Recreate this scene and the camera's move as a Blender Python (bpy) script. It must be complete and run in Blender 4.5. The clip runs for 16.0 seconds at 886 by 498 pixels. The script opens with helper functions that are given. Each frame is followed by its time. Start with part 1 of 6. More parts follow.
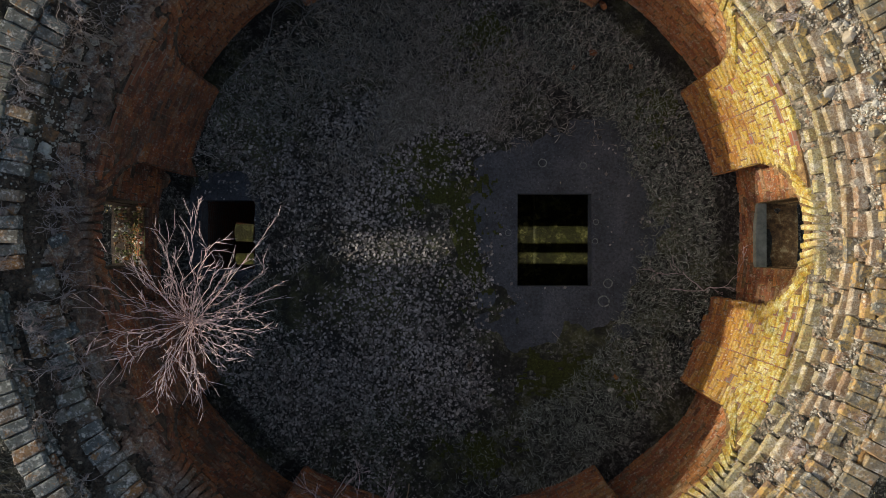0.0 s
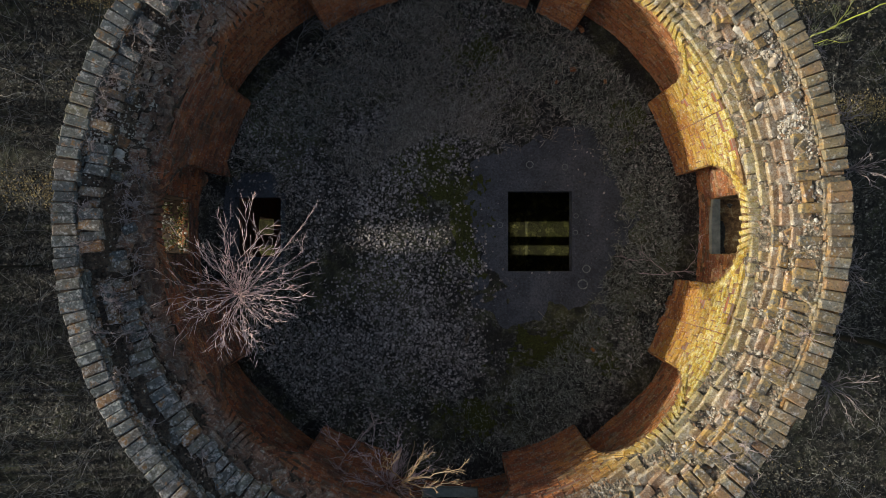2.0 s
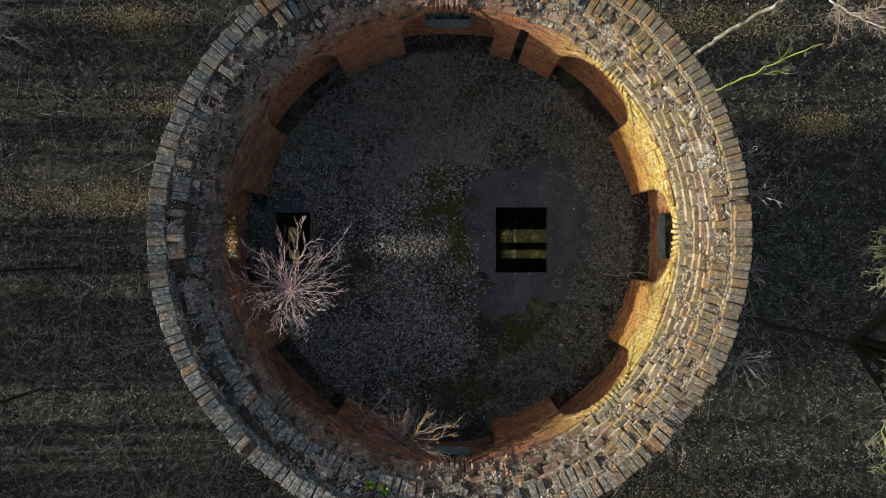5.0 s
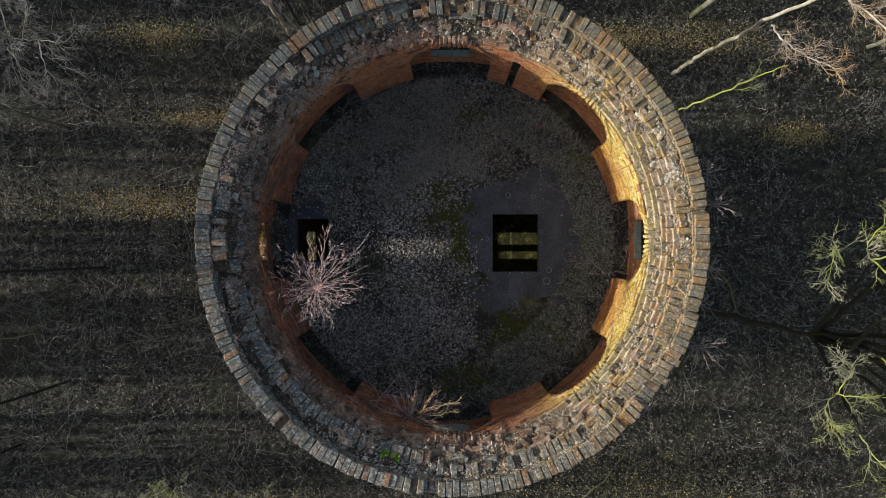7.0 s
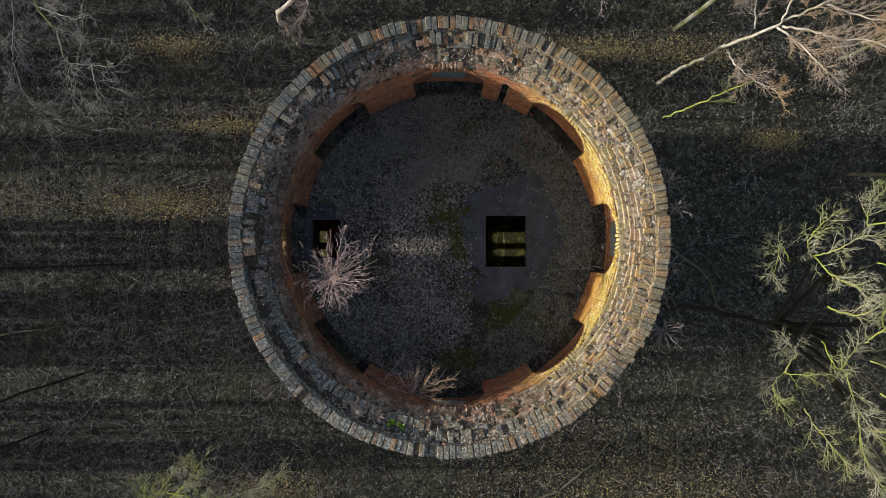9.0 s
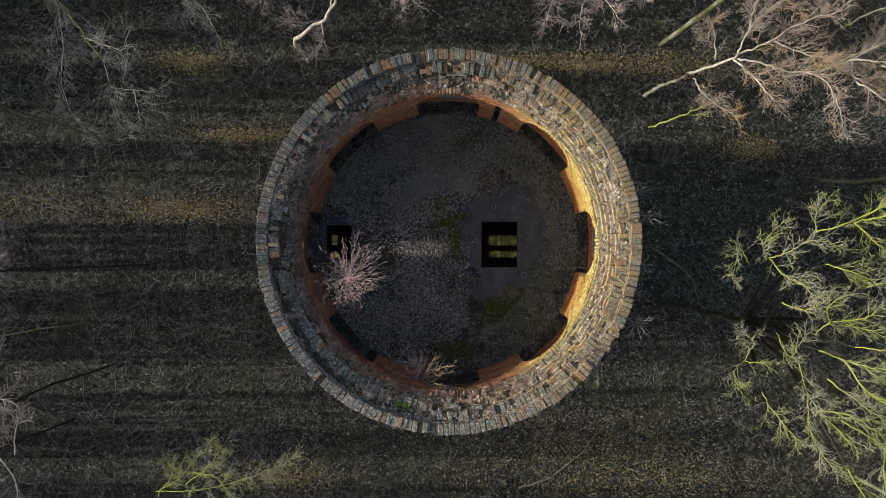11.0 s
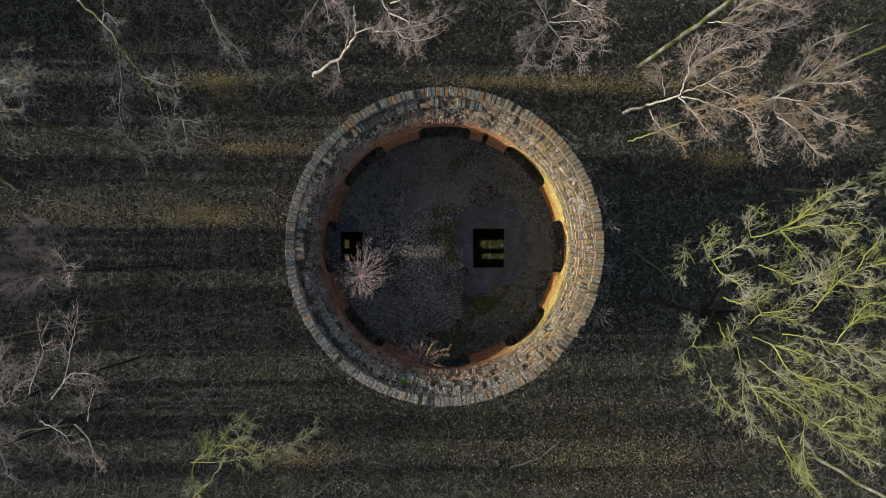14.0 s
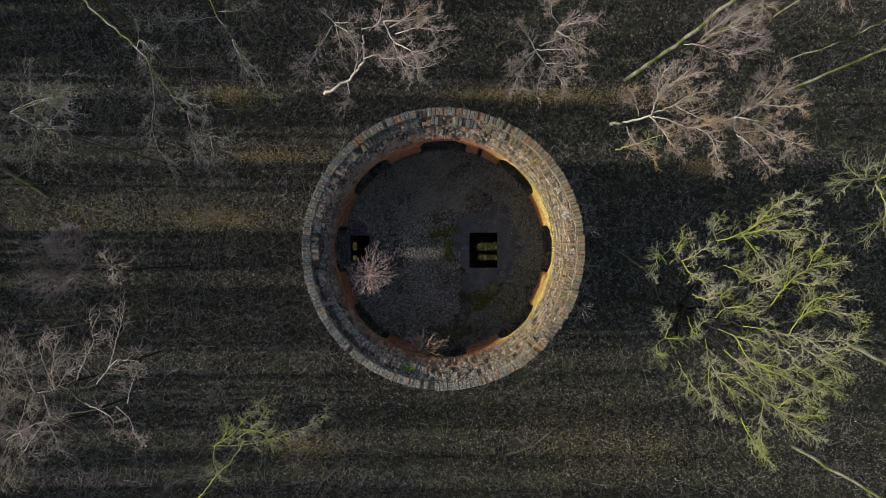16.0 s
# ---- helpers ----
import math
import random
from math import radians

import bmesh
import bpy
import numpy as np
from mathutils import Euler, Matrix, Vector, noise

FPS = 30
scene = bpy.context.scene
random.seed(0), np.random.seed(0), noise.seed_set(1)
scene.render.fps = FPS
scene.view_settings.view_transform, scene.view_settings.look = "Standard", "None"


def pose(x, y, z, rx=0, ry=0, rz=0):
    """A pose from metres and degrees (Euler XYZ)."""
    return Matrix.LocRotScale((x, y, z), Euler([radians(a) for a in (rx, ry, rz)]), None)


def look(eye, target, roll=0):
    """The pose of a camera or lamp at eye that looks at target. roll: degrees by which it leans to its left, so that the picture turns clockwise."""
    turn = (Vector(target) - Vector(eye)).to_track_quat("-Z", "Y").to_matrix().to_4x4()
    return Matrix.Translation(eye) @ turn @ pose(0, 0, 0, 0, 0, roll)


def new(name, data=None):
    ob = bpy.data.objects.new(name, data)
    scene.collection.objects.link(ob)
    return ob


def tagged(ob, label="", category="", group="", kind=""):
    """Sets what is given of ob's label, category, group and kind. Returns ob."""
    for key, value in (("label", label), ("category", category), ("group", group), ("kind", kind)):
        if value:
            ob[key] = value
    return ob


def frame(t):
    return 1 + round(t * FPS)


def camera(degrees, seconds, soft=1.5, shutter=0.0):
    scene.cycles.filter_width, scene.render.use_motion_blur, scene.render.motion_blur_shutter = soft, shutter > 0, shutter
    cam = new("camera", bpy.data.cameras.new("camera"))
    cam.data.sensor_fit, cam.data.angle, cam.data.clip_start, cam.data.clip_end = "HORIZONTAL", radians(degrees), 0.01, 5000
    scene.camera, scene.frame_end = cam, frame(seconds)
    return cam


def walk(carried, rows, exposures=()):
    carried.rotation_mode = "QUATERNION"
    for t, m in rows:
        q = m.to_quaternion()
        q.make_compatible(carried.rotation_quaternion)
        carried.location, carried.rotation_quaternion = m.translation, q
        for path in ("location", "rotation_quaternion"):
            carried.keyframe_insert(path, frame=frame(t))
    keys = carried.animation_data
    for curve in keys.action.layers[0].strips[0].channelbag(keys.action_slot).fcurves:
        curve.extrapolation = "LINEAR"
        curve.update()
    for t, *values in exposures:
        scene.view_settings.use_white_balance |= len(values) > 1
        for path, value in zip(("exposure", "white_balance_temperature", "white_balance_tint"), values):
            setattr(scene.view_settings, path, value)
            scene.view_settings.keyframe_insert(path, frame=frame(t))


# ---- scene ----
cam = camera(76.0, 16.0, soft=0.75)
PATH = [
    (0, -0.109, -0.177, 18.45, -0.021, -0.104, 0.061),
    (0.5, -0.153, -0.232, 18.761, -0.021, -0.114, 0.037),
    (1, -0.132, -0.329, 19.066, -0.013, -0.11, 0.024),
    (1.5, -0.118, -0.352, 19.377, -0.002, -0.097, 0.011),
    (2, -0.119, -0.34, 19.685, 0.011, -0.088, 0.015),
    (2.5, -0.195, -0.307, 19.999, 0.033, -0.094, 0.032),
    (3, -0.238, -0.262, 20.342, 0.047, -0.088, 0.019),
    (3.5, -0.187, -0.244, 20.709, 0.036, -0.086, 0.011),
    (4, -0.108, -0.254, 21.066, 0.033, -0.066, -0.01),
    (6.5, -0.117, -0.189, 22.868, 0.018, -0.05, -0.06),
    (7, -0.173, -0.183, 23.255, -0.003, -0.037, -0.075),
    (7.5, -0.178, -0.196, 23.639, -0.018, -0.03, -0.069),
    (8, -0.192, -0.201, 24.034, -0.038, -0.035, -0.055),
    (8.5, -0.195, -0.224, 24.452, -0.053, -0.032, -0.041),
    (9, -0.138, -0.228, 24.897, -0.067, -0.016, -0.014),
    (11.5, -0.158, -0.118, 27.001, -0.072, -0.022, 0.001),
    (12, -0.173, -0.072, 27.416, -0.079, -0.001, 0.009),
    (12.5, -0.115, -0.038, 27.842, -0.068, 0.028, 0.016),
    (13, -0.073, -0.064, 28.335, -0.049, 0.071, 0.018),
    (13.5, -0.049, -0.076, 28.863, -0.02, 0.112, 0.015),
    (14, -0.005, -0.078, 29.392, 0.008, 0.146, 0.009),
    (14.5, 0.006, -0.069, 29.88, 0.041, 0.166, 0.019),
    (15, 0.028, -0.051, 30.411, 0.067, 0.17, 0.02),
    (15.5, 0.027, -0.026, 30.947, 0.089, 0.177, 0.011),
    (16, 0.043, -0.041, 31.447, 0.101, 0.188, -0.006),
]
walk(cam, [(t, pose(x, y, z, rx, ry, rz)) for t, x, y, z, rx, ry, rz in PATH], [(0.0, 0.12), (4.0, 0.20), (8.0, 0.34), (12.0, 0.32), (16.0, 0.11)])

# ---- light ----
SUN_UP, SUN_FROM = 13.9, 180.0          # degrees over the horizon; compass angle in the plan (180: from -x)
world = bpy.data.worlds.new("sky")
scene.world = world
world.use_nodes = True
wn = world.node_tree
sky = wn.nodes.new("ShaderNodeTexSky")
sky.sky_type = 'NISHITA'
sky.sun_disc = False
sky.sun_elevation = radians(SUN_UP)
sky.sun_rotation = radians(-90.0)
sky.ozone_density = 0.4
sky.dust_density = 3.0
haze = wn.nodes.new("ShaderNodeHueSaturation")
haze.inputs["Saturation"].default_value = 0.95
wn.links.new(sky.outputs[0], haze.inputs["Color"])
wn.links.new(haze.outputs[0], wn.nodes["Background"].inputs[0])
wn.nodes["Background"].inputs[1].default_value = 0.15

sun_data = bpy.data.lights.new("sun", 'SUN')
sun_data.energy = 4.6
sun_data.angle = radians(0.5)
sun_data.color = (1.0, 0.955, 0.81)
sun = new("sun", sun_data)
s_dir = Vector((math.cos(radians(SUN_FROM)) * math.cos(radians(SUN_UP)), math.sin(radians(SUN_FROM)) * math.cos(radians(SUN_UP)), math.sin(radians(SUN_UP))))
sun.matrix_world = look(s_dir * 60, (0, 0, 0))


# ---- materials ----
class Nodes:
    """A short hand for node materials."""
    def __init__(self, name):
        self.m = bpy.data.materials.new(name)
        self.m.use_nodes = True
        self.t = self.m.node_tree
        self.b = self.t.nodes["Principled BSDF"]
        self.pos = self.t.nodes.new("ShaderNodeNewGeometry")

    def add(self, kind, **inputs):
        n = self.t.nodes.new(kind)
        for k, v in inputs.items():
            self.put(n, int(k[1:]) if k[0] == "i" and k[1:].isdigit() else k, v)
        return n

    def put(self, n, key, v):
        if isinstance(v, bpy.types.NodeSocket):
            self.t.links.new(v, n.inputs[key])
        else:
            n.inputs[key].default_value = v

    def noise(self, scale, detail=4.0, rough=0.6, vec=None):
        n = self.add("ShaderNodeTexNoise", Scale=scale, Detail=detail, Roughness=rough)
        self.put(n, "Vector", vec or self.pos.outputs["Position"])
        return n.outputs["Fac"]

    def voronoi(self, scale, out="Distance", vec=None):
        n = self.add("ShaderNodeTexVoronoi", Scale=scale)
        self.put(n, "Vector", vec or self.pos.outputs["Position"])
        return n.outputs[out]

    def ramp(self, fac, *stops):
        n = self.t.nodes.new("ShaderNodeValToRGB")
        self.put(n, 0, fac)
        e = n.color_ramp.elements
        while len(e) < len(stops):
            e.new(0.5)
        for el, (p, c) in zip(e, stops):
            el.position = p
            el.color = (*c, 1.0) if isinstance(c, tuple) else (c, c, c, 1.0)
        return n.outputs[0]

    def math(self, op, a, b=0.0):
        n = self.t.nodes.new("ShaderNodeMath")
        n.operation = op
        self.put(n, 0, a)
        self.put(n, 1, b)
        return n.outputs[0]

    def mix(self, fac, a, b, blend='MIX'):
        n = self.t.nodes.new("ShaderNodeMix")
        n.data_type, n.blend_type = 'RGBA', blend
        for i, v in ((0, fac), (6, a), (7, b)):
            self.put(n, i, (*v, 1.0) if isinstance(v, tuple) else v)
        return n.outputs[2]

    def piece(self):
        """A number of its own for each object and each loose piece of a mesh."""
        o = self.t.nodes.new("ShaderNodeObjectInfo")
        return self.math('FRACT', self.math('ADD', o.outputs["Random"], self.pos.outputs["Random Per Island"]))

    def split(self):
        n = self.t.nodes.new("ShaderNodeSeparateXYZ")
        self.put(n, 0, self.pos.outputs["Position"])
        return n.outputs

    def done(self, colour, rough=0.9, bump=None, strength=0.5, distance=0.01, spec=0.3):
        self.put(self.b, "Base Color", (*colour, 1.0) if isinstance(colour, tuple) else colour)
        self.put(self.b, "Roughness", rough)
        self.put(self.b, "Specular IOR Level", spec)
        if bump is not None:
            n = self.add("ShaderNodeBump", Strength=strength, Distance=distance, Height=bump)
            self.put(self.b, "Normal", n.outputs[0])
        return self.m


def make_wall_brick():
    n = Nodes("wall_brick")
    p = n.piece()
    c = n.ramp(p, (0.0, (0.17, 0.062, 0.040)), (0.2, (0.30, 0.098, 0.050)), (0.5, (0.38, 0.125, 0.052)), (0.78, (0.45, 0.165, 0.060)), (0.92, (0.36, 0.20, 0.12)), (1.0, (0.13, 0.07, 0.055)))
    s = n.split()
    # sunlight put into the east face: orange, then buff on the lichened upper courses
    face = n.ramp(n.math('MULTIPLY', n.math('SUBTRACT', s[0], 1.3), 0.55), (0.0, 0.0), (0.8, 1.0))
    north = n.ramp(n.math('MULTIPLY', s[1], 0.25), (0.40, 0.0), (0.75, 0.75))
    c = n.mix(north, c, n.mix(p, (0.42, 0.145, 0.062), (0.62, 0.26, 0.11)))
    # niche backs keep duller brick: their shade is put into the colour
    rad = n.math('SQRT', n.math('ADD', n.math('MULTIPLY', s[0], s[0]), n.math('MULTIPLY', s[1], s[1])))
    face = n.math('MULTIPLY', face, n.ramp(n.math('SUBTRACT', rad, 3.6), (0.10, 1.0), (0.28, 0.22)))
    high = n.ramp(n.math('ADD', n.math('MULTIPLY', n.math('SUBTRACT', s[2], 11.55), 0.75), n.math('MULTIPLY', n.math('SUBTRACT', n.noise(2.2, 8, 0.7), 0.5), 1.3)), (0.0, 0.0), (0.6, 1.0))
    lit_lichen = n.math('MULTIPLY', face, high)
    # redder low down, along the shadow line: shade put into the colour
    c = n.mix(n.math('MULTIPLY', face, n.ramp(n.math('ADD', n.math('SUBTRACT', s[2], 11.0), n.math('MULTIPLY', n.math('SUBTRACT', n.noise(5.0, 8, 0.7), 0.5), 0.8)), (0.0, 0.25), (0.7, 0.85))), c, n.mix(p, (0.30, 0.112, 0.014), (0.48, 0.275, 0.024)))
    lit_crust = n.ramp(n.noise(11.0, 10, 0.8), (0.38, (0.40, 0.225, 0.018)), (0.49, (0.50, 0.425, 0.085)), (0.60, (0.68, 0.665, 0.43)))
    c = n.mix(n.math('MULTIPLY', lit_lichen, n.ramp(n.math('ADD', n.math('MULTIPLY', p, 0.06), n.noise(20.0, 6, 0.7)), (0.40, 0.35), (0.60, 1.0))), c, lit_crust)
    lime = n.ramp(n.noise(7.0, 10, 0.8), (0.55, 0.0), (0.61, 1.0))
    c = n.mix(n.math('MULTIPLY', n.math('MULTIPLY', lime, 0.5), n.math('SUBTRACT', 1.0, n.math('MULTIPLY', face, 0.75))), c, (0.56, 0.52, 0.46))
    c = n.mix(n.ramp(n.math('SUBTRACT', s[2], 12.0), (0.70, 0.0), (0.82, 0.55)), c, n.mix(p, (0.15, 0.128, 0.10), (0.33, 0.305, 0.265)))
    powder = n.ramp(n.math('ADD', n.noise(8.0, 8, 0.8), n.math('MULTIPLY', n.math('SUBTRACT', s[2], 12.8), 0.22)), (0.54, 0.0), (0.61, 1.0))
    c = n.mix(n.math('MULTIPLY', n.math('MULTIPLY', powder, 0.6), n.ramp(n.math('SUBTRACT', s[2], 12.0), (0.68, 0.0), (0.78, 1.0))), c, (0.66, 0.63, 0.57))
    fleck = n.ramp(n.noise(30.0, 4, 0.7), (0.58, 0.0), (0.62, 1.0))
    c = n.mix(n.math('MULTIPLY', fleck, 0.55), c, (0.62, 0.57, 0.48))
    drip = n.add("ShaderNodeMapping")
    n.put(drip, 0, n.pos.outputs["Position"])
    drip.inputs["Scale"].default_value = (1.0, 1.0, 0.16)
    run = n.ramp(n.noise(7.0, 8, 0.75, drip.outputs[0]), (0.46, 0.0), (0.62, 1.0))
    c = n.mix(n.math('MULTIPLY', n.math('MULTIPLY', run, 0.3), n.math('SUBTRACT', 1.0, face)), c, n.mix(n.noise(30.0, 5), (0.035, 0.022, 0.018), (0.12, 0.075, 0.055)))
    # grime in patches, deepened to the west: that wall's shade put into the colour
    soot_shade = n.ramp(n.math('ADD', n.noise(2.2, 8, 0.75), n.ramp(n.math('MULTIPLY', s[0], -0.25), (0.1, 0.0), (0.8, 0.06))), (0.47, 0.0), (0.64, 1.0))
    # the north wall is brighter red and takes less of this dark
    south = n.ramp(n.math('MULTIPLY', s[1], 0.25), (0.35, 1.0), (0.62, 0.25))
    soot_shade = n.math('MULTIPLY', n.math('MULTIPLY', soot_shade, south), n.math('SUBTRACT', 1.0, n.math('MULTIPLY', face, 0.9)))
    c = n.mix(n.math('MULTIPLY', soot_shade, n.ramp(n.math('MULTIPLY', s[0], -0.25), (0.1, 0.5), (0.7, 0.7))), c, n.mix(n.noise(25.0, 6), (0.035, 0.03, 0.028), (0.09, 0.075, 0.06)))
    c = n.mix(n.ramp(n.noise(55.0, 6, 0.75), (0.40, 0.55), (0.55, 0.0)), c, (0.045, 0.028, 0.02))
    return n.done(c, 0.92, n.math('ADD', n.noise(60.0, 8, 0.75), n.noise(14.0, 6)), 0.9, 0.012)


def make_top_brick():
    n = Nodes("weathered_brick")
    p = n.piece()
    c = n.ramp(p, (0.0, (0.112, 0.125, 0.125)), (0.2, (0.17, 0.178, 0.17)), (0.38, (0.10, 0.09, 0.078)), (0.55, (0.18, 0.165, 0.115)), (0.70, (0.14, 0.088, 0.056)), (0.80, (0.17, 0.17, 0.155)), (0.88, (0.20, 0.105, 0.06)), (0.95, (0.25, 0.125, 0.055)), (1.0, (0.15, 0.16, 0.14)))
    # teal-grey brick tone; its increase to the west puts shade into the colour
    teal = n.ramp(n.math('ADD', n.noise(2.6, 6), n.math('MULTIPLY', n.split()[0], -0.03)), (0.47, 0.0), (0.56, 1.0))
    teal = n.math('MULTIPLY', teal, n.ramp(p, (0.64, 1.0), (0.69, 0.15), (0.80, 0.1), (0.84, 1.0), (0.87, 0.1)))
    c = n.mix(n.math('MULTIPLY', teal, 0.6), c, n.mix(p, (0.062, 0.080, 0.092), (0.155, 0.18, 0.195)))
    moss = n.ramp(n.noise(3.5, 6), (0.5, 0.0), (0.68, 1.0))
    c = n.mix(n.math('MULTIPLY', moss, 0.4), c, (0.14, 0.14, 0.085))
    rust = n.ramp(n.noise(5.5, 8, 0.75), (0.56, 0.0), (0.61, 1.0))
    c = n.mix(n.math('MULTIPLY', rust, 0.75), c, n.mix(n.noise(30.0, 4), (0.12, 0.06, 0.025), (0.40, 0.19, 0.045)))
    stain = n.ramp(n.noise(11.0, 8, 0.75), (0.43, 1.0), (0.51, 0.0))
    c = n.mix(n.math('MULTIPLY', stain, 0.55), c, (0.055, 0.05, 0.042))
    lime = n.ramp(n.math('ADD', n.noise(17.0, 8, 0.8), n.math('SUBTRACT', n.math('MULTIPLY', n.split()[0], -0.004), n.math('MULTIPLY', n.split()[1], 0.008))), (0.54, 0.0), (0.60, 1.0))
    # ochre added to the east: warm sunlight put into the brick colour
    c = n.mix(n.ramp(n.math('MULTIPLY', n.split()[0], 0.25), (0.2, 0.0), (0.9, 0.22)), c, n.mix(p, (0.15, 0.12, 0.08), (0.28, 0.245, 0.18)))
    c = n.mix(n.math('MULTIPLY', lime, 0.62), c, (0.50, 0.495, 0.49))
    # gold patches on the inner east steps, a sunlit tone put into the colour
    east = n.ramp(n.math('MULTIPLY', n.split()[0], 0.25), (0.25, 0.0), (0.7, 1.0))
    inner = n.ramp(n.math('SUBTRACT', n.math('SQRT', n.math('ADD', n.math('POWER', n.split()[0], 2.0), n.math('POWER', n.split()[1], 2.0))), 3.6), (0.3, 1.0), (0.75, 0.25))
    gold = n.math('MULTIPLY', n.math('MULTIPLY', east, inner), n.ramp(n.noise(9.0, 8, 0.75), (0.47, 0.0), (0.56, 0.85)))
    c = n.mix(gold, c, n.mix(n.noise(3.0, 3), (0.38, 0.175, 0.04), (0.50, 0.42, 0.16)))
    dots = n.ramp(n.voronoi(15.0), (0.16, 1.0), (0.25, 0.0))
    c = n.mix(n.math('MULTIPLY', n.math('MULTIPLY', dots, n.ramp(n.noise(4.0), (0.47, 0.0), (0.55, 1.0))), 0.75), c, (0.50, 0.50, 0.46))
    dirt = n.ramp(n.noise(40.0, 4), (0.35, 0.0), (0.5, 1.0))
    c = n.mix(dirt, n.mix(0.6, c, (0.05, 0.045, 0.04)), c)
    return n.done(c, 0.92, n.noise(55.0, 6, 0.7), 0.7, 0.008)


def make_mortar():
    n = Nodes("lime_mortar")
    c = n.ramp(n.noise(6.0, 8, 0.7), (0.34, (0.055, 0.045, 0.036)), (0.52, (0.15, 0.125, 0.09)), (0.7, (0.42, 0.37, 0.29)))
    s = n.split()
    # ochre to the east, dark to the west: sun and shade put into the mortar
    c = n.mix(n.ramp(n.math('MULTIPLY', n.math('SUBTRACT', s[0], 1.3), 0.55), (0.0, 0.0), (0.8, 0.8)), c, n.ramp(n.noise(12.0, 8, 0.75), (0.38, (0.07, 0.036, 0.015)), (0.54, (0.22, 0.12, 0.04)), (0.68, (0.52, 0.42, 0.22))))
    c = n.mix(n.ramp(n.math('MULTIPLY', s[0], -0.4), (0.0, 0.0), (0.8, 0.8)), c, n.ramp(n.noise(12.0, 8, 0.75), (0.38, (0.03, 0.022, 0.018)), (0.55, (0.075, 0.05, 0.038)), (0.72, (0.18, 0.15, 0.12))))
    return n.done(c, 0.95, n.noise(45.0, 8, 0.7), 0.8, 0.01)


def make_bed():
    n = Nodes("rubble_bed")
    c = n.ramp(n.noise(8.0, 10, 0.8), (0.38, (0.05, 0.043, 0.035)), (0.48, (0.115, 0.098, 0.074)), (0.56, (0.225, 0.20, 0.16)), (0.64, (0.52, 0.50, 0.465)))
    bits = n.t.nodes.new("ShaderNodeSeparateColor")
    n.put(bits, 0, n.voronoi(34.0, "Color"))
    c = n.mix(n.ramp(bits.outputs[0], (0.55, 0.0), (0.75, 0.6)), c, n.mix(bits.outputs[1], (0.30, 0.15, 0.07), (0.50, 0.47, 0.40)))
    # dark earth mixed in, more of it towards the west
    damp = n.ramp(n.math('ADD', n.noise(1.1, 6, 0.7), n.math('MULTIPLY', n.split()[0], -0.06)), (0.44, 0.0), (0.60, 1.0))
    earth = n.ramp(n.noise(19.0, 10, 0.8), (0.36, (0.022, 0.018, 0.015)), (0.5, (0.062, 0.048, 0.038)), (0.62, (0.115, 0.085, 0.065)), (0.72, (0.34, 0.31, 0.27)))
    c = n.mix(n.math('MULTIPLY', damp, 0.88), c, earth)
    return n.done(c, 0.95, n.math('ADD', n.voronoi(38.0), n.noise(60.0, 6)), 0.9, 0.025)


def make_outer():
    n = Nodes("outer_brickwork")
    s = n.split()
    a = n.math('MULTIPLY', n.math('ARCTAN2', s[1], s[0]), 4.5)
    v = n.t.nodes.new("ShaderNodeCombineXYZ")
    n.put(v, 0, a)
    n.put(v, 1, s[2])
    b = n.add("ShaderNodeTexBrick", Scale=1.0)
    for k, val in (("Color1", (0.30, 0.10, 0.05, 1)), ("Color2", (0.20, 0.09, 0.06, 1)), ("Mortar", (0.25, 0.22, 0.18, 1)), ("Mortar Size", 0.008), ("Brick Width", 0.26), ("Row Height", 0.077), ("Vector", v.outputs[0])):
        n.put(b, k, val)
    c = n.mix(n.ramp(n.noise(1.5, 6), (0.4, 0.0), (0.7, 0.8)), b.outputs[0], (0.06, 0.06, 0.055))
    return n.done(c, 0.9, n.noise(40.0), 0.5, 0.01)


def make_concrete():
    n = Nodes("damp_concrete")
    c = n.ramp(n.noise(1.8, 8, 0.7), (0.32, (0.034, 0.037, 0.045)), (0.48, (0.068, 0.074, 0.090)), (0.68, (0.135, 0.143, 0.165)))
    spots = n.ramp(n.voronoi(14.0), (0.05, 1.0), (0.12, 0.0))
    c = n.mix(n.math('MULTIPLY', spots, 0.35), c, (0.30, 0.30, 0.28))
    worn = n.ramp(n.noise(7.0, 10, 0.8), (0.42, 0.0), (0.62, 1.0))
    c = n.mix(n.math('MULTIPLY', worn, 0.75), c, n.mix(n.noise(50.0, 6, 0.75), (0.018, 0.019, 0.022), (0.17, 0.178, 0.20)))
    grit = n.ramp(n.noise(26.0, 8, 0.8), (0.44, 0.0), (0.60, 0.65))
    c = n.mix(grit, c, (0.020, 0.020, 0.022))
    c = n.mix(n.ramp(n.noise(38.0, 3, 0.6), (0.66, 0.0), (0.70, 0.7)), c, (0.34, 0.34, 0.33))
    return n.done(c, n.ramp(n.noise(2.5), (0.3, 0.75), (0.7, 0.95)), n.noise(70.0, 5), 0.4, 0.004)


def make_stone():
    n = Nodes("grey_sill_stone")
    c = n.ramp(n.noise(9.0, 8, 0.7), (0.3, (0.12, 0.14, 0.13)), (0.6, (0.25, 0.27, 0.25)), (0.8, (0.36, 0.36, 0.32)))
    return n.done(c, 0.85, n.noise(50.0, 6), 0.5, 0.006)


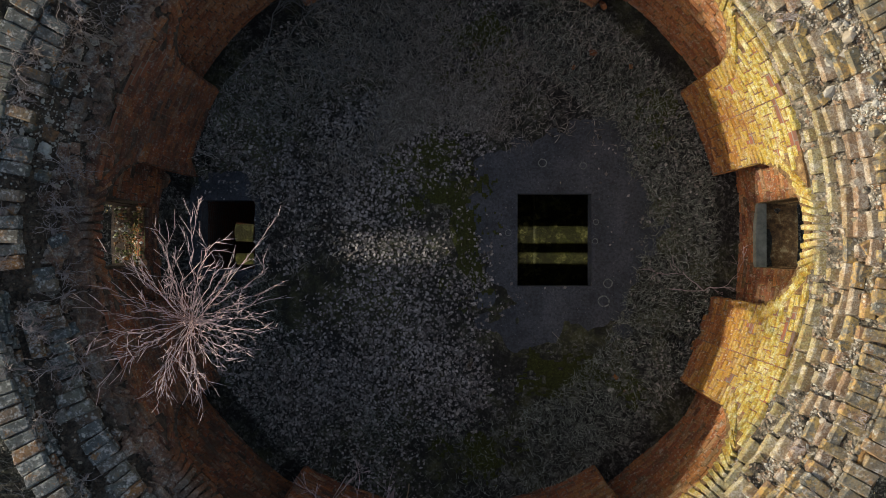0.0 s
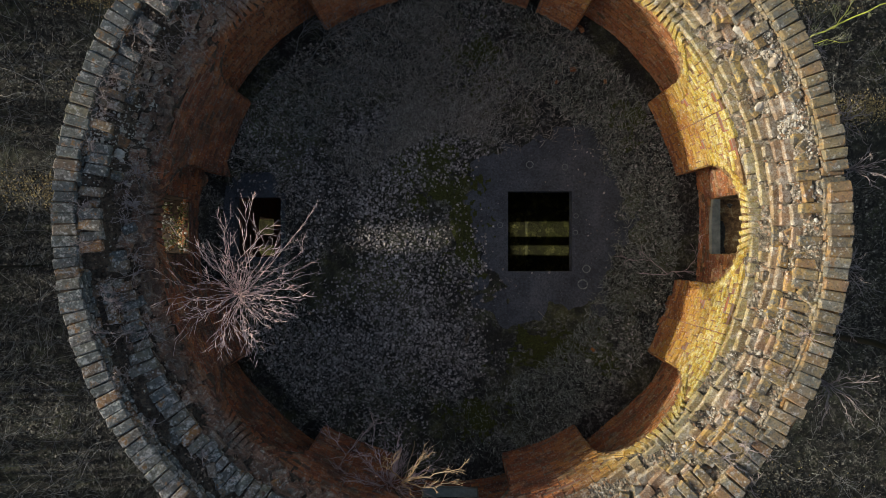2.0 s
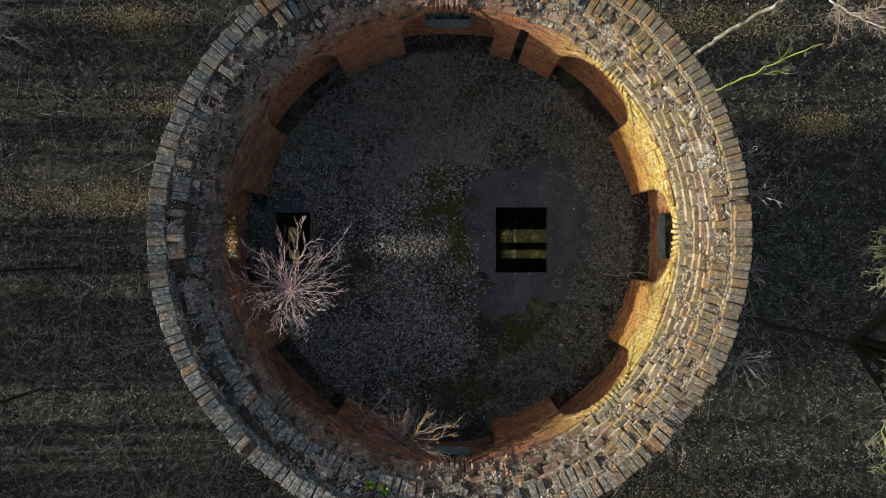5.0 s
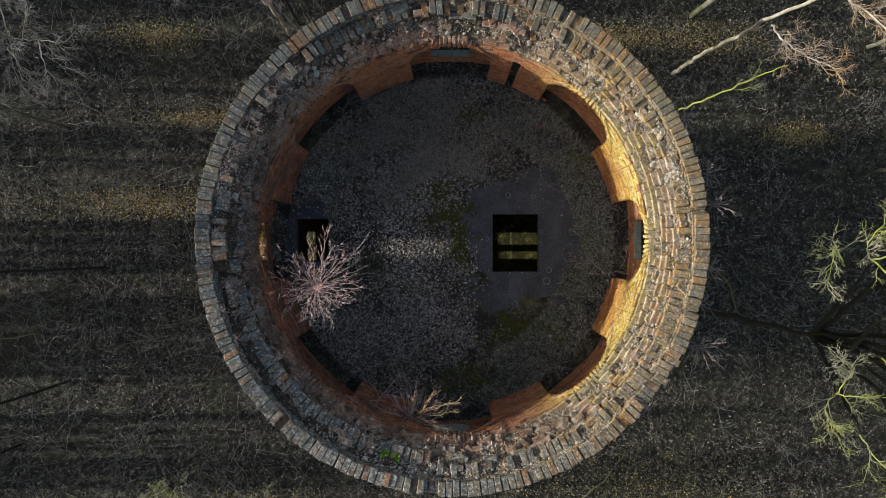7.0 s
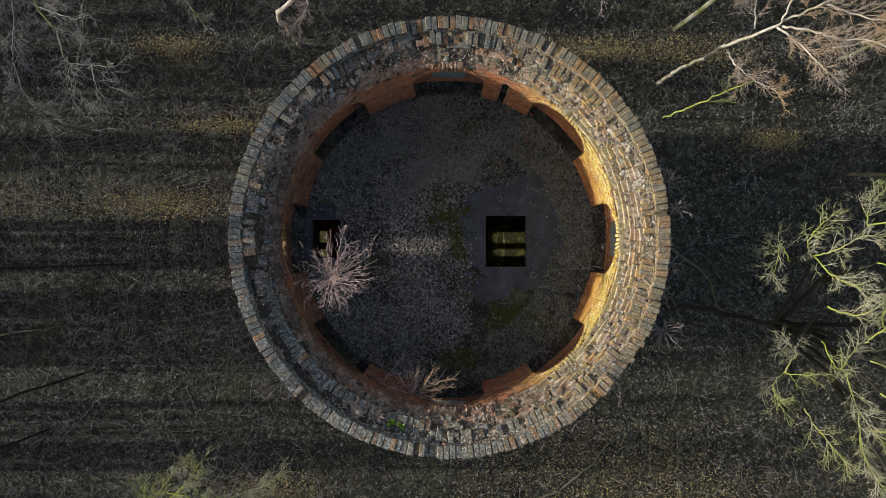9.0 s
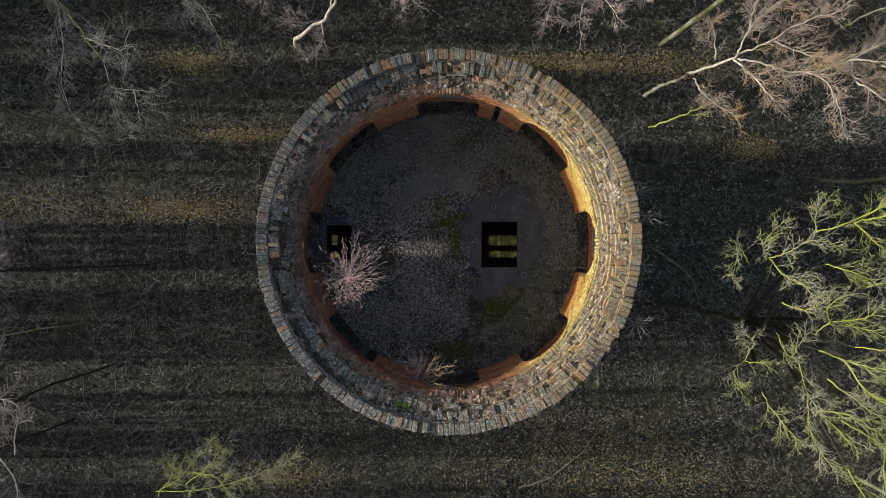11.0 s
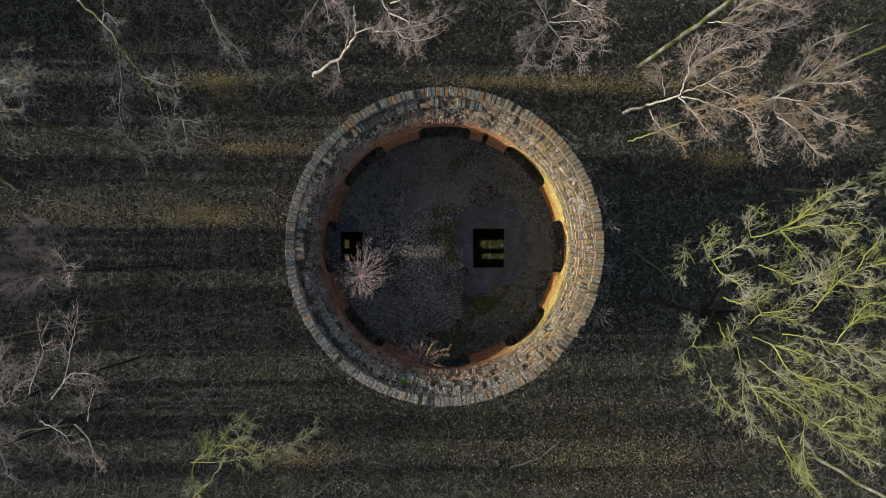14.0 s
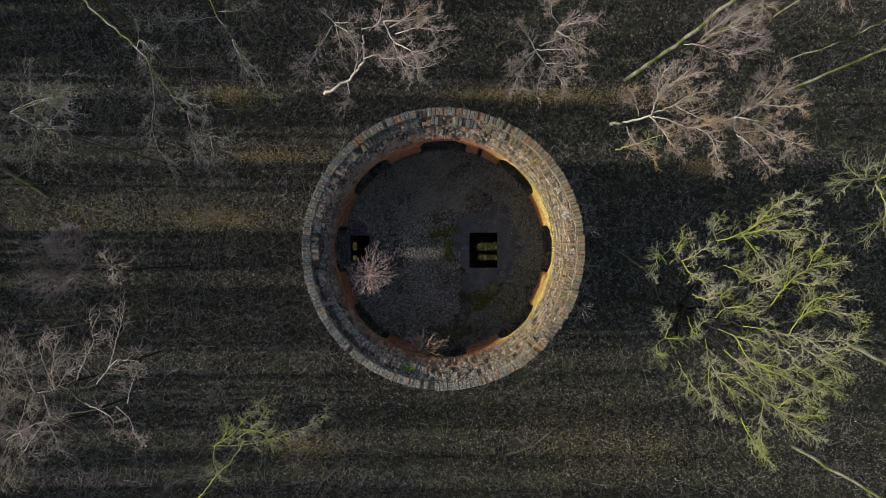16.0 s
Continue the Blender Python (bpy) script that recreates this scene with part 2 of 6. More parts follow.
def make_soil(name, dark, mid, pale, moss, cell=13.0):
    """Soil under rotting leaves: scraps of leaf, crumbs and patches of moss."""
    n = Nodes(name)
    wob = n.mix(0.06, n.pos.outputs["Position"], n.add("ShaderNodeTexNoise", Scale=9.0).outputs["Color"])
    scrap = n.t.nodes.new("ShaderNodeSeparateColor")
    n.put(scrap, 0, n.voronoi(cell, "Color", wob))
    fine = n.t.nodes.new("ShaderNodeSeparateColor")
    n.put(fine, 0, n.voronoi(cell * 2.3, "Color"))
    k = n.math('ADD', n.math('MULTIPLY', scrap.outputs[0], 0.6), n.math('MULTIPLY', fine.outputs[1], 0.4))
    c = n.ramp(k, (0.25, dark), (0.58, mid), (0.86, pale), (0.95, tuple(min(0.5, 1.7 * v) for v in pale)))
    m = n.ramp(n.noise(0.55, 8, 0.7), (0.48, 0.0), (0.6, 1.0))
    c = n.mix(n.math('MULTIPLY', m, 0.75), c, n.mix(n.noise(30.0, 4), moss, tuple(2.2 * v for v in moss)))
    c = n.mix(n.ramp(n.noise(0.8, 5, 0.7), (0.36, 0.75), (0.56, 0.0)), c, dark)
    c = n.mix(n.ramp(n.noise(3.2, 5, 0.75), (0.42, 0.7), (0.58, 0.0)), c, dark)
    h = n.math('ADD', n.noise(24.0, 8, 0.8), n.math('MULTIPLY', scrap.outputs[2], 0.5))
    return n.done(c, 0.97, h, 1.0, 0.05)


def make_leaf(name, a, b, c3, blotch=0.0):
    n = Nodes(name)
    p = n.piece()
    if blotch:
        p = n.math('MULTIPLY', p, n.ramp(n.noise(3.2, 5, 0.75), (0.42, 1.0 - blotch), (0.58, 1.0)))
    c = n.ramp(p, (0.0, a), (0.55, b), (0.93, c3), (1.0, tuple(min(1, 1.4 * v) for v in c3)))
    return n.done(c, 0.85, None, spec=0.3)


def make_bark(name, a, b, moss, amount):
    n = Nodes(name)
    c = n.ramp(n.noise(7.0, 6, 0.7), (0.35, a), (0.65, b))
    m = n.ramp(n.noise(0.9, 4), (0.62 - 0.5 * amount, 0.0), (0.78 - 0.45 * amount, 1.0))
    c = n.mix(m, c, moss)
    return n.done(c, 0.9, n.noise(30.0, 6), 0.7, 0.01)


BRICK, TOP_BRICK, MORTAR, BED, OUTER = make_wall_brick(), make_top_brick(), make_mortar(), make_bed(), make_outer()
CONCRETE, STONE = make_concrete(), make_stone()
FOREST_SOIL = make_soil("forest_soil", (0.014, 0.013, 0.011), (0.060, 0.057, 0.047), (0.165, 0.155, 0.128), (0.044, 0.047, 0.024), 11.0)
DEBRIS_SOIL = make_soil("floor_debris", (0.026, 0.025, 0.024), (0.115, 0.112, 0.104), (0.34, 0.33, 0.31), (0.080, 0.082, 0.036), 30.0)
LOW_SOIL = make_soil("lower_floor_moss", (0.03, 0.03, 0.012), (0.09, 0.088, 0.026), (0.20, 0.19, 0.07), (0.075, 0.08, 0.014), 10.0)
LEAVES = make_leaf("dry_leaves", (0.085, 0.074, 0.070), (0.26, 0.230, 0.215), (0.44, 0.395, 0.37))
FOREST_LEAVES = make_leaf("forest_leaves", (0.016, 0.015, 0.013), (0.105, 0.097, 0.080), (0.29, 0.27, 0.225), 0.75)
GRASS = make_leaf("withered_grass", (0.085, 0.085, 0.068), (0.185, 0.186, 0.150), (0.37, 0.37, 0.30))
FLOOR_GRASS = make_leaf("floor_grass", (0.085, 0.091, 0.078), (0.19, 0.20, 0.172), (0.37, 0.385, 0.335))
BIRCH = make_bark("birch_bark", (0.24, 0.225, 0.21), (0.50, 0.48, 0.455), (0.16, 0.15, 0.09), 0.25)
BIRCH_TWIG = make_bark("birch_twigs", (0.20, 0.170, 0.155), (0.40, 0.352, 0.335), (0.33, 0.24, 0.15), 0.3)
PINK_TWIG = make_bark("pinkish_twigs", (0.20, 0.165, 0.165), (0.42, 0.365, 0.365), (0.30, 0.24, 0.20), 0.2)
GREY_TWIG = make_bark("grey_twigs", (0.15, 0.148, 0.148), (0.29, 0.286, 0.286), (0.17, 0.17, 0.13), 0.25)
MOSSY = make_bark("mossy_bark", (0.17, 0.17, 0.09), (0.34, 0.345, 0.19), (0.30, 0.34, 0.06), 0.6)
STEM_MOSS = make_bark("mossy_birch_bark", (0.10, 0.10, 0.085), (0.27, 0.27, 0.245), (0.075, 0.085, 0.024), 0.5)
MOSSY_TWIG = make_bark("mossy_twigs", (0.23, 0.23, 0.175), (0.42, 0.42, 0.34), (0.25, 0.285, 0.095), 0.4)
TAN_TWIG = make_bark("tan_twigs", (0.34, 0.24, 0.15), (0.62, 0.46, 0.30), (0.40, 0.26, 0.12), 0.2)
PALE_TWIG = make_bark("pale_twigs", (0.34, 0.25, 0.26), (0.62, 0.485, 0.50), (0.38, 0.30, 0.25), 0.1)
GREY_BARK = make_bark("grey_bark", (0.07, 0.065, 0.055), (0.17, 0.155, 0.13), (0.09, 0.10, 0.04), 0.4)
# near-black bark: shade put into the colour of lower trunks and boughs
SHADED_BARK = make_bark("shaded_bark", (0.014, 0.013, 0.012), (0.032, 0.030, 0.026), (0.022, 0.025, 0.013), 0.4)


# ---- building helpers ----
def mesh(name, verts, faces, material, smooth=False):
    me = bpy.data.meshes.new(name)
    me.from_pydata([tuple(v) for v in verts], [], faces)
    me.materials.append(material)
    if smooth:
        me.shade_smooth()
    me.update()
    return me


def part(name, data, parent, m=None, label=""):
    ob = new(name, data)
    ob.parent = parent
    if m is not None:
        ob.matrix_basis = m
    if label:
        ob["label"] = label
    return ob


def polar(r, deg, z=0.0):
    a = radians(deg)
    return (r * math.cos(a), r * math.sin(a), z)


def baked(ob, cutters):
    """ob's mesh with the cutters taken out of it."""
    for c in cutters:
        b = ob.modifiers.new("cut", 'BOOLEAN')
        b.object, b.operation, b.solver = c, 'DIFFERENCE', 'EXACT'
    bpy.context.view_layer.update()
    me = bpy.data.meshes.new_from_object(ob.evaluated_get(bpy.context.evaluated_depsgraph_get()))
    ob.modifiers.clear()
    old, ob.data = ob.data, me
    for c in cutters:
        bpy.data.objects.remove(c)
    return me


# ---- the tower: plan ----
R_IN, R_NICHE, R_OUT = 3.63, 3.95, 4.50
Z_FLOOR, Z_LOW, Z_CORE = 10.5, 6.6, 12.70
SPRING, HALF = 11.80, 13.0              # spring of the niche arches; half their width in degrees
RISE = 0.80
COURSE = 0.077


def niche_top(a):
    """Height of a niche's soffit at a degrees from its middle."""
    s = max(0.0, 1 - (a / HALF) ** 2)
    return SPRING + RISE * math.sqrt(s)


def solid(name, v, f, material):
    """A closed mesh with its faces turned outwards."""
    bm = bmesh.new()
    vs = [bm.verts.new(p) for p in v]
    for q in f:
        bm.faces.new([vs[i] for i in q])
    bmesh.ops.recalc_face_normals(bm, faces=bm.faces)
    me = bpy.data.meshes.new(name)
    bm.to_mesh(me)
    bm.free()
    me.materials.append(material)
    return me


def wedge(bottom):
    """45 degrees of the wall, its middle along +x."""
    v, f = [], []
    n = 24
    for i in range(n + 1):
        a = -22.5 + 45 * i / n
        v += [polar(R_IN, a, bottom), polar(R_OUT, a, bottom), polar(R_OUT, a, Z_CORE), polar(R_IN, a, Z_CORE)]
    for i in range(n):
        p, q = 4 * i, 4 * i + 4
        for k in range(4):
            f.append((p + k, q + k, q + (k + 1) % 4, p + (k + 1) % 4)[::-1])
    f += [(0, 1, 2, 3)[::-1], (4 * n, 4 * n + 1, 4 * n + 2, 4 * n + 3)]
    return v, f


def niche_cutter(z0, rise_shift=0.0, r0=3.2, r1=None, half=HALF):
    v, f = [], []
    n = 28
    r1 = r1 or R_NICHE
    for i in range(n + 1):
        u = math.sin(math.pi * (i / n - 0.5))
        a = half * u
        t = SPRING + rise_shift + RISE * math.sqrt(max(0.0, 1 - u * u)) + 0.002
        v += [polar(r0, a, z0), polar(r1, a, z0), polar(r1, a, t), polar(r0, a, t)]
    for i in range(n):
        p, q = 4 * i, 4 * i + 4
        for k in range(4):
            f.append((p + k, q + k, q + (k + 1) % 4, p + (k + 1) % 4)[::-1])
    f += [(0, 1, 2, 3)[::-1], (4 * n, 4 * n + 1, 4 * n + 2, 4 * n + 3)]
    return new("cutter", solid("cutter", v, f, MORTAR))


def box_cutter(x0, x1, y0, y1, z0, z1, rise=0.0):
    v, f = [], []
    n = 10 if rise else 1
    for i in range(n + 1):
        y = y0 + (y1 - y0) * i / n
        t = z1 + rise * (1 - (2 * i / n - 1) ** 2)
        v += [(x0, y, z0), (x1, y, z0), (x1, y, t), (x0, y, t)]
    for i in range(n):
        p, q = 4 * i, 4 * i + 4
        for k in range(4):
            f.append((p + k, q + k, q + (k + 1) % 4, p + (k + 1) % 4)[::-1])
    f += [(0, 1, 2, 3)[::-1], (4 * n, 4 * n + 1, 4 * n + 2, 4 * n + 3)]
    return new("cutter", solid("cutter", v, f, MORTAR))


def core(window, slot=False, low=0.0, lights=((-0.45, 0.45),)):
    v, f = wedge(-0.3)
    ob = new("bay", solid("bay", v, f, MORTAR))
    cuts = [niche_cutter(10.3)]
    if window:
        cuts += [box_cutter(3.7, 4.9, -0.40, 0.40, 11.12 - low, 11.78 - low, 0.10), box_cutter(3.7, 4.22, -0.41, 0.41, 11.13 - low, 12.20, 0.12)] + [box_cutter(3.4, 4.9, y0, y1, 7.87, 8.75, 0.08) for y0, y1 in lights]
    if slot:
        c = box_cutter(3.4, 3.86, -0.075, 0.075, 10.3, 12.35)
        c.matrix_basis = pose(0, 0, 0, 0, 0, SLOT)
        cuts.append(c)
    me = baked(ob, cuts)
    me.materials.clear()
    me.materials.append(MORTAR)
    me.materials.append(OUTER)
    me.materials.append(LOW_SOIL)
    for p in me.polygons:
        if math.hypot(p.center.x, p.center.y) > R_OUT - 0.03 or p.center.z < 10.2:
            p.material_index = 2 if p.normal.z > 0.8 else 1
    bpy.data.objects.remove(ob)
    return me


SLOT = -20.5                            # a chase in the northern bay, degrees from its middle
WITH_WINDOW, BLANK, NORTH = core(True), core(False), core(True, True)
# lower west window split by an added, unseen pier that stripes its sunbeam
WEST = core(True, False, 0.20, ((-0.28, 0.05), (0.26, 0.47)))
SIDES = ["east", "northeast", "north", "northwest", "west", "southwest", "south", "southeast"]
walls = []
for k, side in enumerate(SIDES):
    w = new("wall_" + side, NORTH if side == "north" else WEST if side == "west" else WITH_WINDOW if k % 2 == 0 else BLANK)
    w.matrix_basis = pose(0, 0, 0, 0, 0, 45 * k)
    walls.append(tagged(w, "round tower's brick wall with an arched %s niche" % ("windowed" if k % 2 == 0 else "blind"), "wall", kind="structure"))

# floor slabs with hatches
HATCHES = [(0.95, 1.99, -0.70, 0.60), (-3.48, -2.73, -0.47, 0.50)]


def disc(name, r, z0, z1, material, holes):
    n = 96
    v = [polar(r, 360 * i / n, z0) for i in range(n)] + [polar(r, 360 * i / n, z1) for i in range(n)]
    f = [tuple(range(n))[::-1], tuple(range(n, 2 * n))] + [(i, (i + 1) % n, n + (i + 1) % n, n + i) for i in range(n)]
    ob = new(name, solid(name, v, f, material))
    if holes:
        me = baked(ob, [box_cutter(a, b, c, d, z0 - 0.5, z1 + 0.5) for a, b, c, d in holes])
        me.materials.clear()
        me.materials.append(material)
    return ob


floor = tagged(disc("floor", R_IN + 0.05, Z_FLOOR - 0.22, Z_FLOOR, CONCRETE, HATCHES), "dark damp concrete floor with two square hatches", "floor", kind="structure")
floor_low = tagged(disc("floor_lower", R_IN + 0.05, Z_LOW - 0.2, Z_LOW, LOW_SOIL, []), "dirty floor of the storey below", "floor", kind="structure")



def low_block():
    """A concrete step on the floor below, its edges broken."""
    v, n = [], 16
    for j in range(n + 1):
        y = -1.2 + 2.4 * j / n
        e = 0.012 * noise.noise((y * 5, 2.0, 0.0))
        for x, z in ((1.80 + e, Z_LOW - 0.05), (1.80 + e, Z_LOW + 0.20), (1.83 + e, Z_LOW + 0.22), (3.4, Z_LOW + 0.22), (3.4, Z_LOW - 0.05)):
            v.append((x, y, z))
    f = [(j * 5 + k, j * 5 + (k + 1) % 5, (j + 1) * 5 + (k + 1) % 5, (j + 1) * 5 + k) for j in range(n) for k in range(5)]
    f += [tuple(range(5)), tuple(n * 5 + k for k in range(5))]
    return solid("step", v, f, LOW_SOIL)


tagged(new("floor_step", low_block()), "mossy concrete step on the floor below", "step", kind="structure")

# ---- ground ----
def ground_height(x, y):
    d = math.hypot(x, y)
    return 0.10 * noise.noise((x * 0.25, y * 0.25, 1.0)) + 0.05 * noise.noise((x * 1.1, y * 1.1, 4.0)) - (0.1 if d < 5 else 0)


def make_ground():
    n = 150
    xs = [math.copysign(30 * abs(u) + 1970 * abs(u) ** 9, u) for u in np.linspace(-1, 1, n)]
    v = [(x, y, ground_height(x, y) if max(abs(x), abs(y)) < 60 else 0.0) for y in xs for x in xs]
    f = [(j * n + i, j * n + i + 1, (j + 1) * n + i + 1, (j + 1) * n + i) for j in range(n - 1) for i in range(n - 1)]
    return tagged(new("ground", mesh("ground", v, f, FOREST_SOIL, True)), "woodland ground covered with brown leaf litter and moss", "ground", kind="structure")


make_ground()


# ---- brickwork ----
def brick_mesh(seed, material, chip=0.006, worn=0.010):
    """A worn brick, 1 x 1 x 1 about its middle, bevelled for the size 0.25 x 0.12 x 0.066."""
    rnd = random.Random(seed)
    size = (0.25, 0.12, 0.066)
    v, f = [], []
    idx = {}
    for sx in (-1, 1):
        for sy in (-1, 1):
            for sz in (-1, 1):
                j = [rnd.uniform(-chip, chip) for _ in range(3)]
                w = [worn * rnd.uniform(0.6, 1.6) for _ in range(3)]
                for ax in range(3):
                    p = [0.5 * s for s in (sx, sy, sz)]
                    for o in range(3):
                        if o != ax:
                            p[o] -= math.copysign(w[o] / size[o], p[o])
                        p[o] += j[o] / size[o] * (0.6 if size[o] < 0.1 else 1)
                    idx[(sx, sy, sz, ax)] = len(v)
                    v.append(p)
    s3 = [(a, b, c) for a in (-1, 1) for b in (-1, 1) for c in (-1, 1)]
    for ax in range(3):
        o1, o2 = [o for o in range(3) if o != ax]
        for s in (-1, 1):
            loop = []
            for a, b in ((-1, -1), (1, -1), (1, 1), (-1, 1)):
                k = [0, 0, 0]
                k[ax], k[o1], k[o2] = s, a, b
                loop.append(idx[(*k, ax)])
            f.append(loop)
    for ax in range(3):
        o1, o2 = [o for o in range(3) if o != ax]
        for a in (-1, 1):
            for b in (-1, 1):
                k1, k2 = [0, 0, 0], [0, 0, 0]
                k1[ax], k1[o1], k1[o2] = -1, a, b
                k2[ax], k2[o1], k2[o2] = 1, a, b
                f.append([idx[(*k1, o1)], idx[(*k2, o1)], idx[(*k2, o2)], idx[(*k1, o2)]])
    for k in s3:
        f.append([idx[(*k, 0)], idx[(*k, 1)], idx[(*k, 2)]])
    return solid("brick", v, f, material)


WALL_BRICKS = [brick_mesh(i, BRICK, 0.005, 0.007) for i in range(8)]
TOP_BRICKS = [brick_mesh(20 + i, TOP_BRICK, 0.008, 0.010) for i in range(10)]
rnd = random.Random(5)


def joined(name, pieces, material):
    """One mesh out of many (mesh, matrix) pieces."""
    vs, fs, base = [], [], 0
    cache = {}
    for me, m in pieces:
        if me.name not in cache:
            co = np.array([(*p.co, 1.0) for p in me.vertices])
            cache[me.name] = (co, [tuple(p.vertices) for p in me.polygons])
        co, faces = cache[me.name]
        w = co @ np.array(m).T[:, :3]
        vs.append(w)
        fs += [tuple(i + base for i in q) for q in faces]
        base += len(co)
    return mesh(name, np.concatenate(vs).tolist(), fs, material)


def on_wall(r, deg, z, length, height=0.066, depth=0.12, proud=0.010, tilt=0.0):
    """A brick whose face stands proud of the cylinder of radius r, seen from its axis."""
    place = Matrix.Translation(polar(r - proud + depth / 2, deg, z)) @ pose(0, 0, 0, 0, 0, deg + 90) @ pose(0, 0, 0, 0, tilt, 0)
    return place @ Matrix.Diagonal((length, depth, height, 1))


def bay_bricks(windowed, seed, slot=None):
    rnd = random.Random(seed)
    face, deep = [], []
    n_courses = int((Z_CORE - 10.42) / COURSE)
    def jit(scale=1.0):
        return rnd.uniform(0.008, 0.020) * scale
    for i in range(n_courses + 1):
        z = 10.42 + COURSE * (i + 0.5)
        step = 45 / 11 if i % 2 else 45 / 22
        a = -22.5 - (step / 2 if i % 4 in (1, 2) else 0)
        while a < 22.5 - 0.2:
            a0, a1 = max(a, -22.5), min(a + step, 22.5)
            a += step
            spans = [(a0, a1)]
            if z < SPRING:
                spans = [(a0, min(a1, -HALF)), (max(a0, HALF), a1)]
            for b0, b1 in spans:
                if b1 - b0 < 0.5:
                    continue
                mid = (b0 + b1) / 2
                if z >= SPRING:
                    if math.hypot(radians(mid) * R_IN / 1.07, (z - SPRING) / 1.05) < 1.0:
                        continue
                if slot is not None and z < 12.36 and b0 < slot + 1.2 and b1 > slot - 1.2:
                    if mid < slot:
                        b1 = slot - 1.2
                    else:
                        b0 = slot + 1.2
                    if b1 - b0 < 0.4:
                        continue
                    mid = (b0 + b1) / 2
                if z > Z_CORE - 0.22 and rnd.random() < 0.12:
                    continue
                face.append((z, on_wall(R_IN, mid, z, radians(b1 - b0) * R_IN - 0.013, proud=jit())))
        # back of the niche
        step = 3.8 if i % 2 else 1.95
        a = -HALF - (step / 2 if i % 4 in (1, 2) else 0)
        while a < HALF - 0.2:
            a0, a1 = max(a, -HALF), min(a + step, HALF)
            a += step
            spans = [(a0, a1)]
            if windowed and 11.10 < z < 12.34:
                w = math.degrees(0.41 / R_NICHE)
                spans = [(a0, min(a1, -w)), (max(a0, w), a1)]
            for b0, b1 in spans:
                mid = (b0 + b1) / 2
                if b1 - b0 < 0.4 or z > niche_top(mid) + 0.03 or rnd.random() < 0.02:
                    continue
                deep.append((z, on_wall(R_NICHE, mid, z, radians(b1 - b0) * R_NICHE - 0.013, proud=jit())))
        # jambs
        if z < SPRING + 0.03:
            for s in (-1, 1):
                p = Matrix.Translation(polar((R_IN + R_NICHE) / 2 + 0.01, s * HALF, z)) @ pose(0, 0, 0, 0, 0, s * HALF) @ Matrix.Translation((0, s * (0.06 - jit()), 0))
                deep.append((z, p @ Matrix.Diagonal((0.325, 0.12, 0.066, 1))))
    # the arch, one brick high
    arch = []
    n = 34
    for i in range(n):
        w = math.pi * (i + 0.5) / n
        s, h = 0.945 * math.cos(w), SPRING + 0.925 * math.sin(w)
        deg = math.degrees(s / R_IN)
        m = Matrix.Translation(polar(R_IN - jit() - 0.006 + 0.17, deg, h)) @ pose(0, 0, 0, 0, 0, deg + 90) @ pose(0, 0, 0, 0, math.degrees(w), 0)
        m = m @ Matrix.Diagonal((0.245 if w < 3 and w > 0.1 else 0.235, 0.34, 0.066, 1))
        arch.append((h, m))
    return face, deep, arch


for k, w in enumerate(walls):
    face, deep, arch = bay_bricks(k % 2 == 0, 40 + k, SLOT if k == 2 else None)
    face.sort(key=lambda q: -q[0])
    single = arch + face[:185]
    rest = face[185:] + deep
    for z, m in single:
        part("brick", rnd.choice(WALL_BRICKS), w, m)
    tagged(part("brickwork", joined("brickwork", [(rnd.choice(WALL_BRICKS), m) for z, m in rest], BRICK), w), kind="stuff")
    if k % 2 == 0:
        # stone sill with a broken edge
        v = []
        for x, y, z in ((3.93, -0.43, 11.10), (4.06, -0.42, 11.10), (4.06, 0.43, 11.10), (3.95, 0.44, 11.10), (3.925, 0.1, 11.10)):
            v.append((x, y, z))
        v += [(x, y, z + 0.075 + 0.004 * math.sin(9 * y)) for x, y, z in v]
        f = [(4, 3, 2, 1, 0), (5, 6, 7, 8, 9)] + [(i, (i + 1) % 5, 5 + (i + 1) % 5, 5 + i) for i in range(5)]
        if k != 4:
            part("window_sill", solid("window_sill", v, f, STONE), w, label="worn grey stone window sill")
        v, f = [], []
        for i in range(12):
            for j in range(12):
                x, y = (3.94 if k == 4 else 4.05) + 0.5 * i / 11, -0.41 + 0.82 * j / 11
                v.append((x, y, 11.13 - (0.20 if k == 4 else 0) * min(1, i / 5) + 0.05 * noise.noise((x * 6, y * 6, k)) - 0.06 * i / 11))
        f = [(i * 12 + j, i * 12 + j + 1, i * 12 + j + 13, i * 12 + j + 12) for i in range(11) for j in range(11)]
        part("sill_rubble", mesh("sill_rubble", v, f, LOW_SOIL if k == 4 else DEBRIS_SOIL), w, label="crumbled mortar and leaves on the sill")


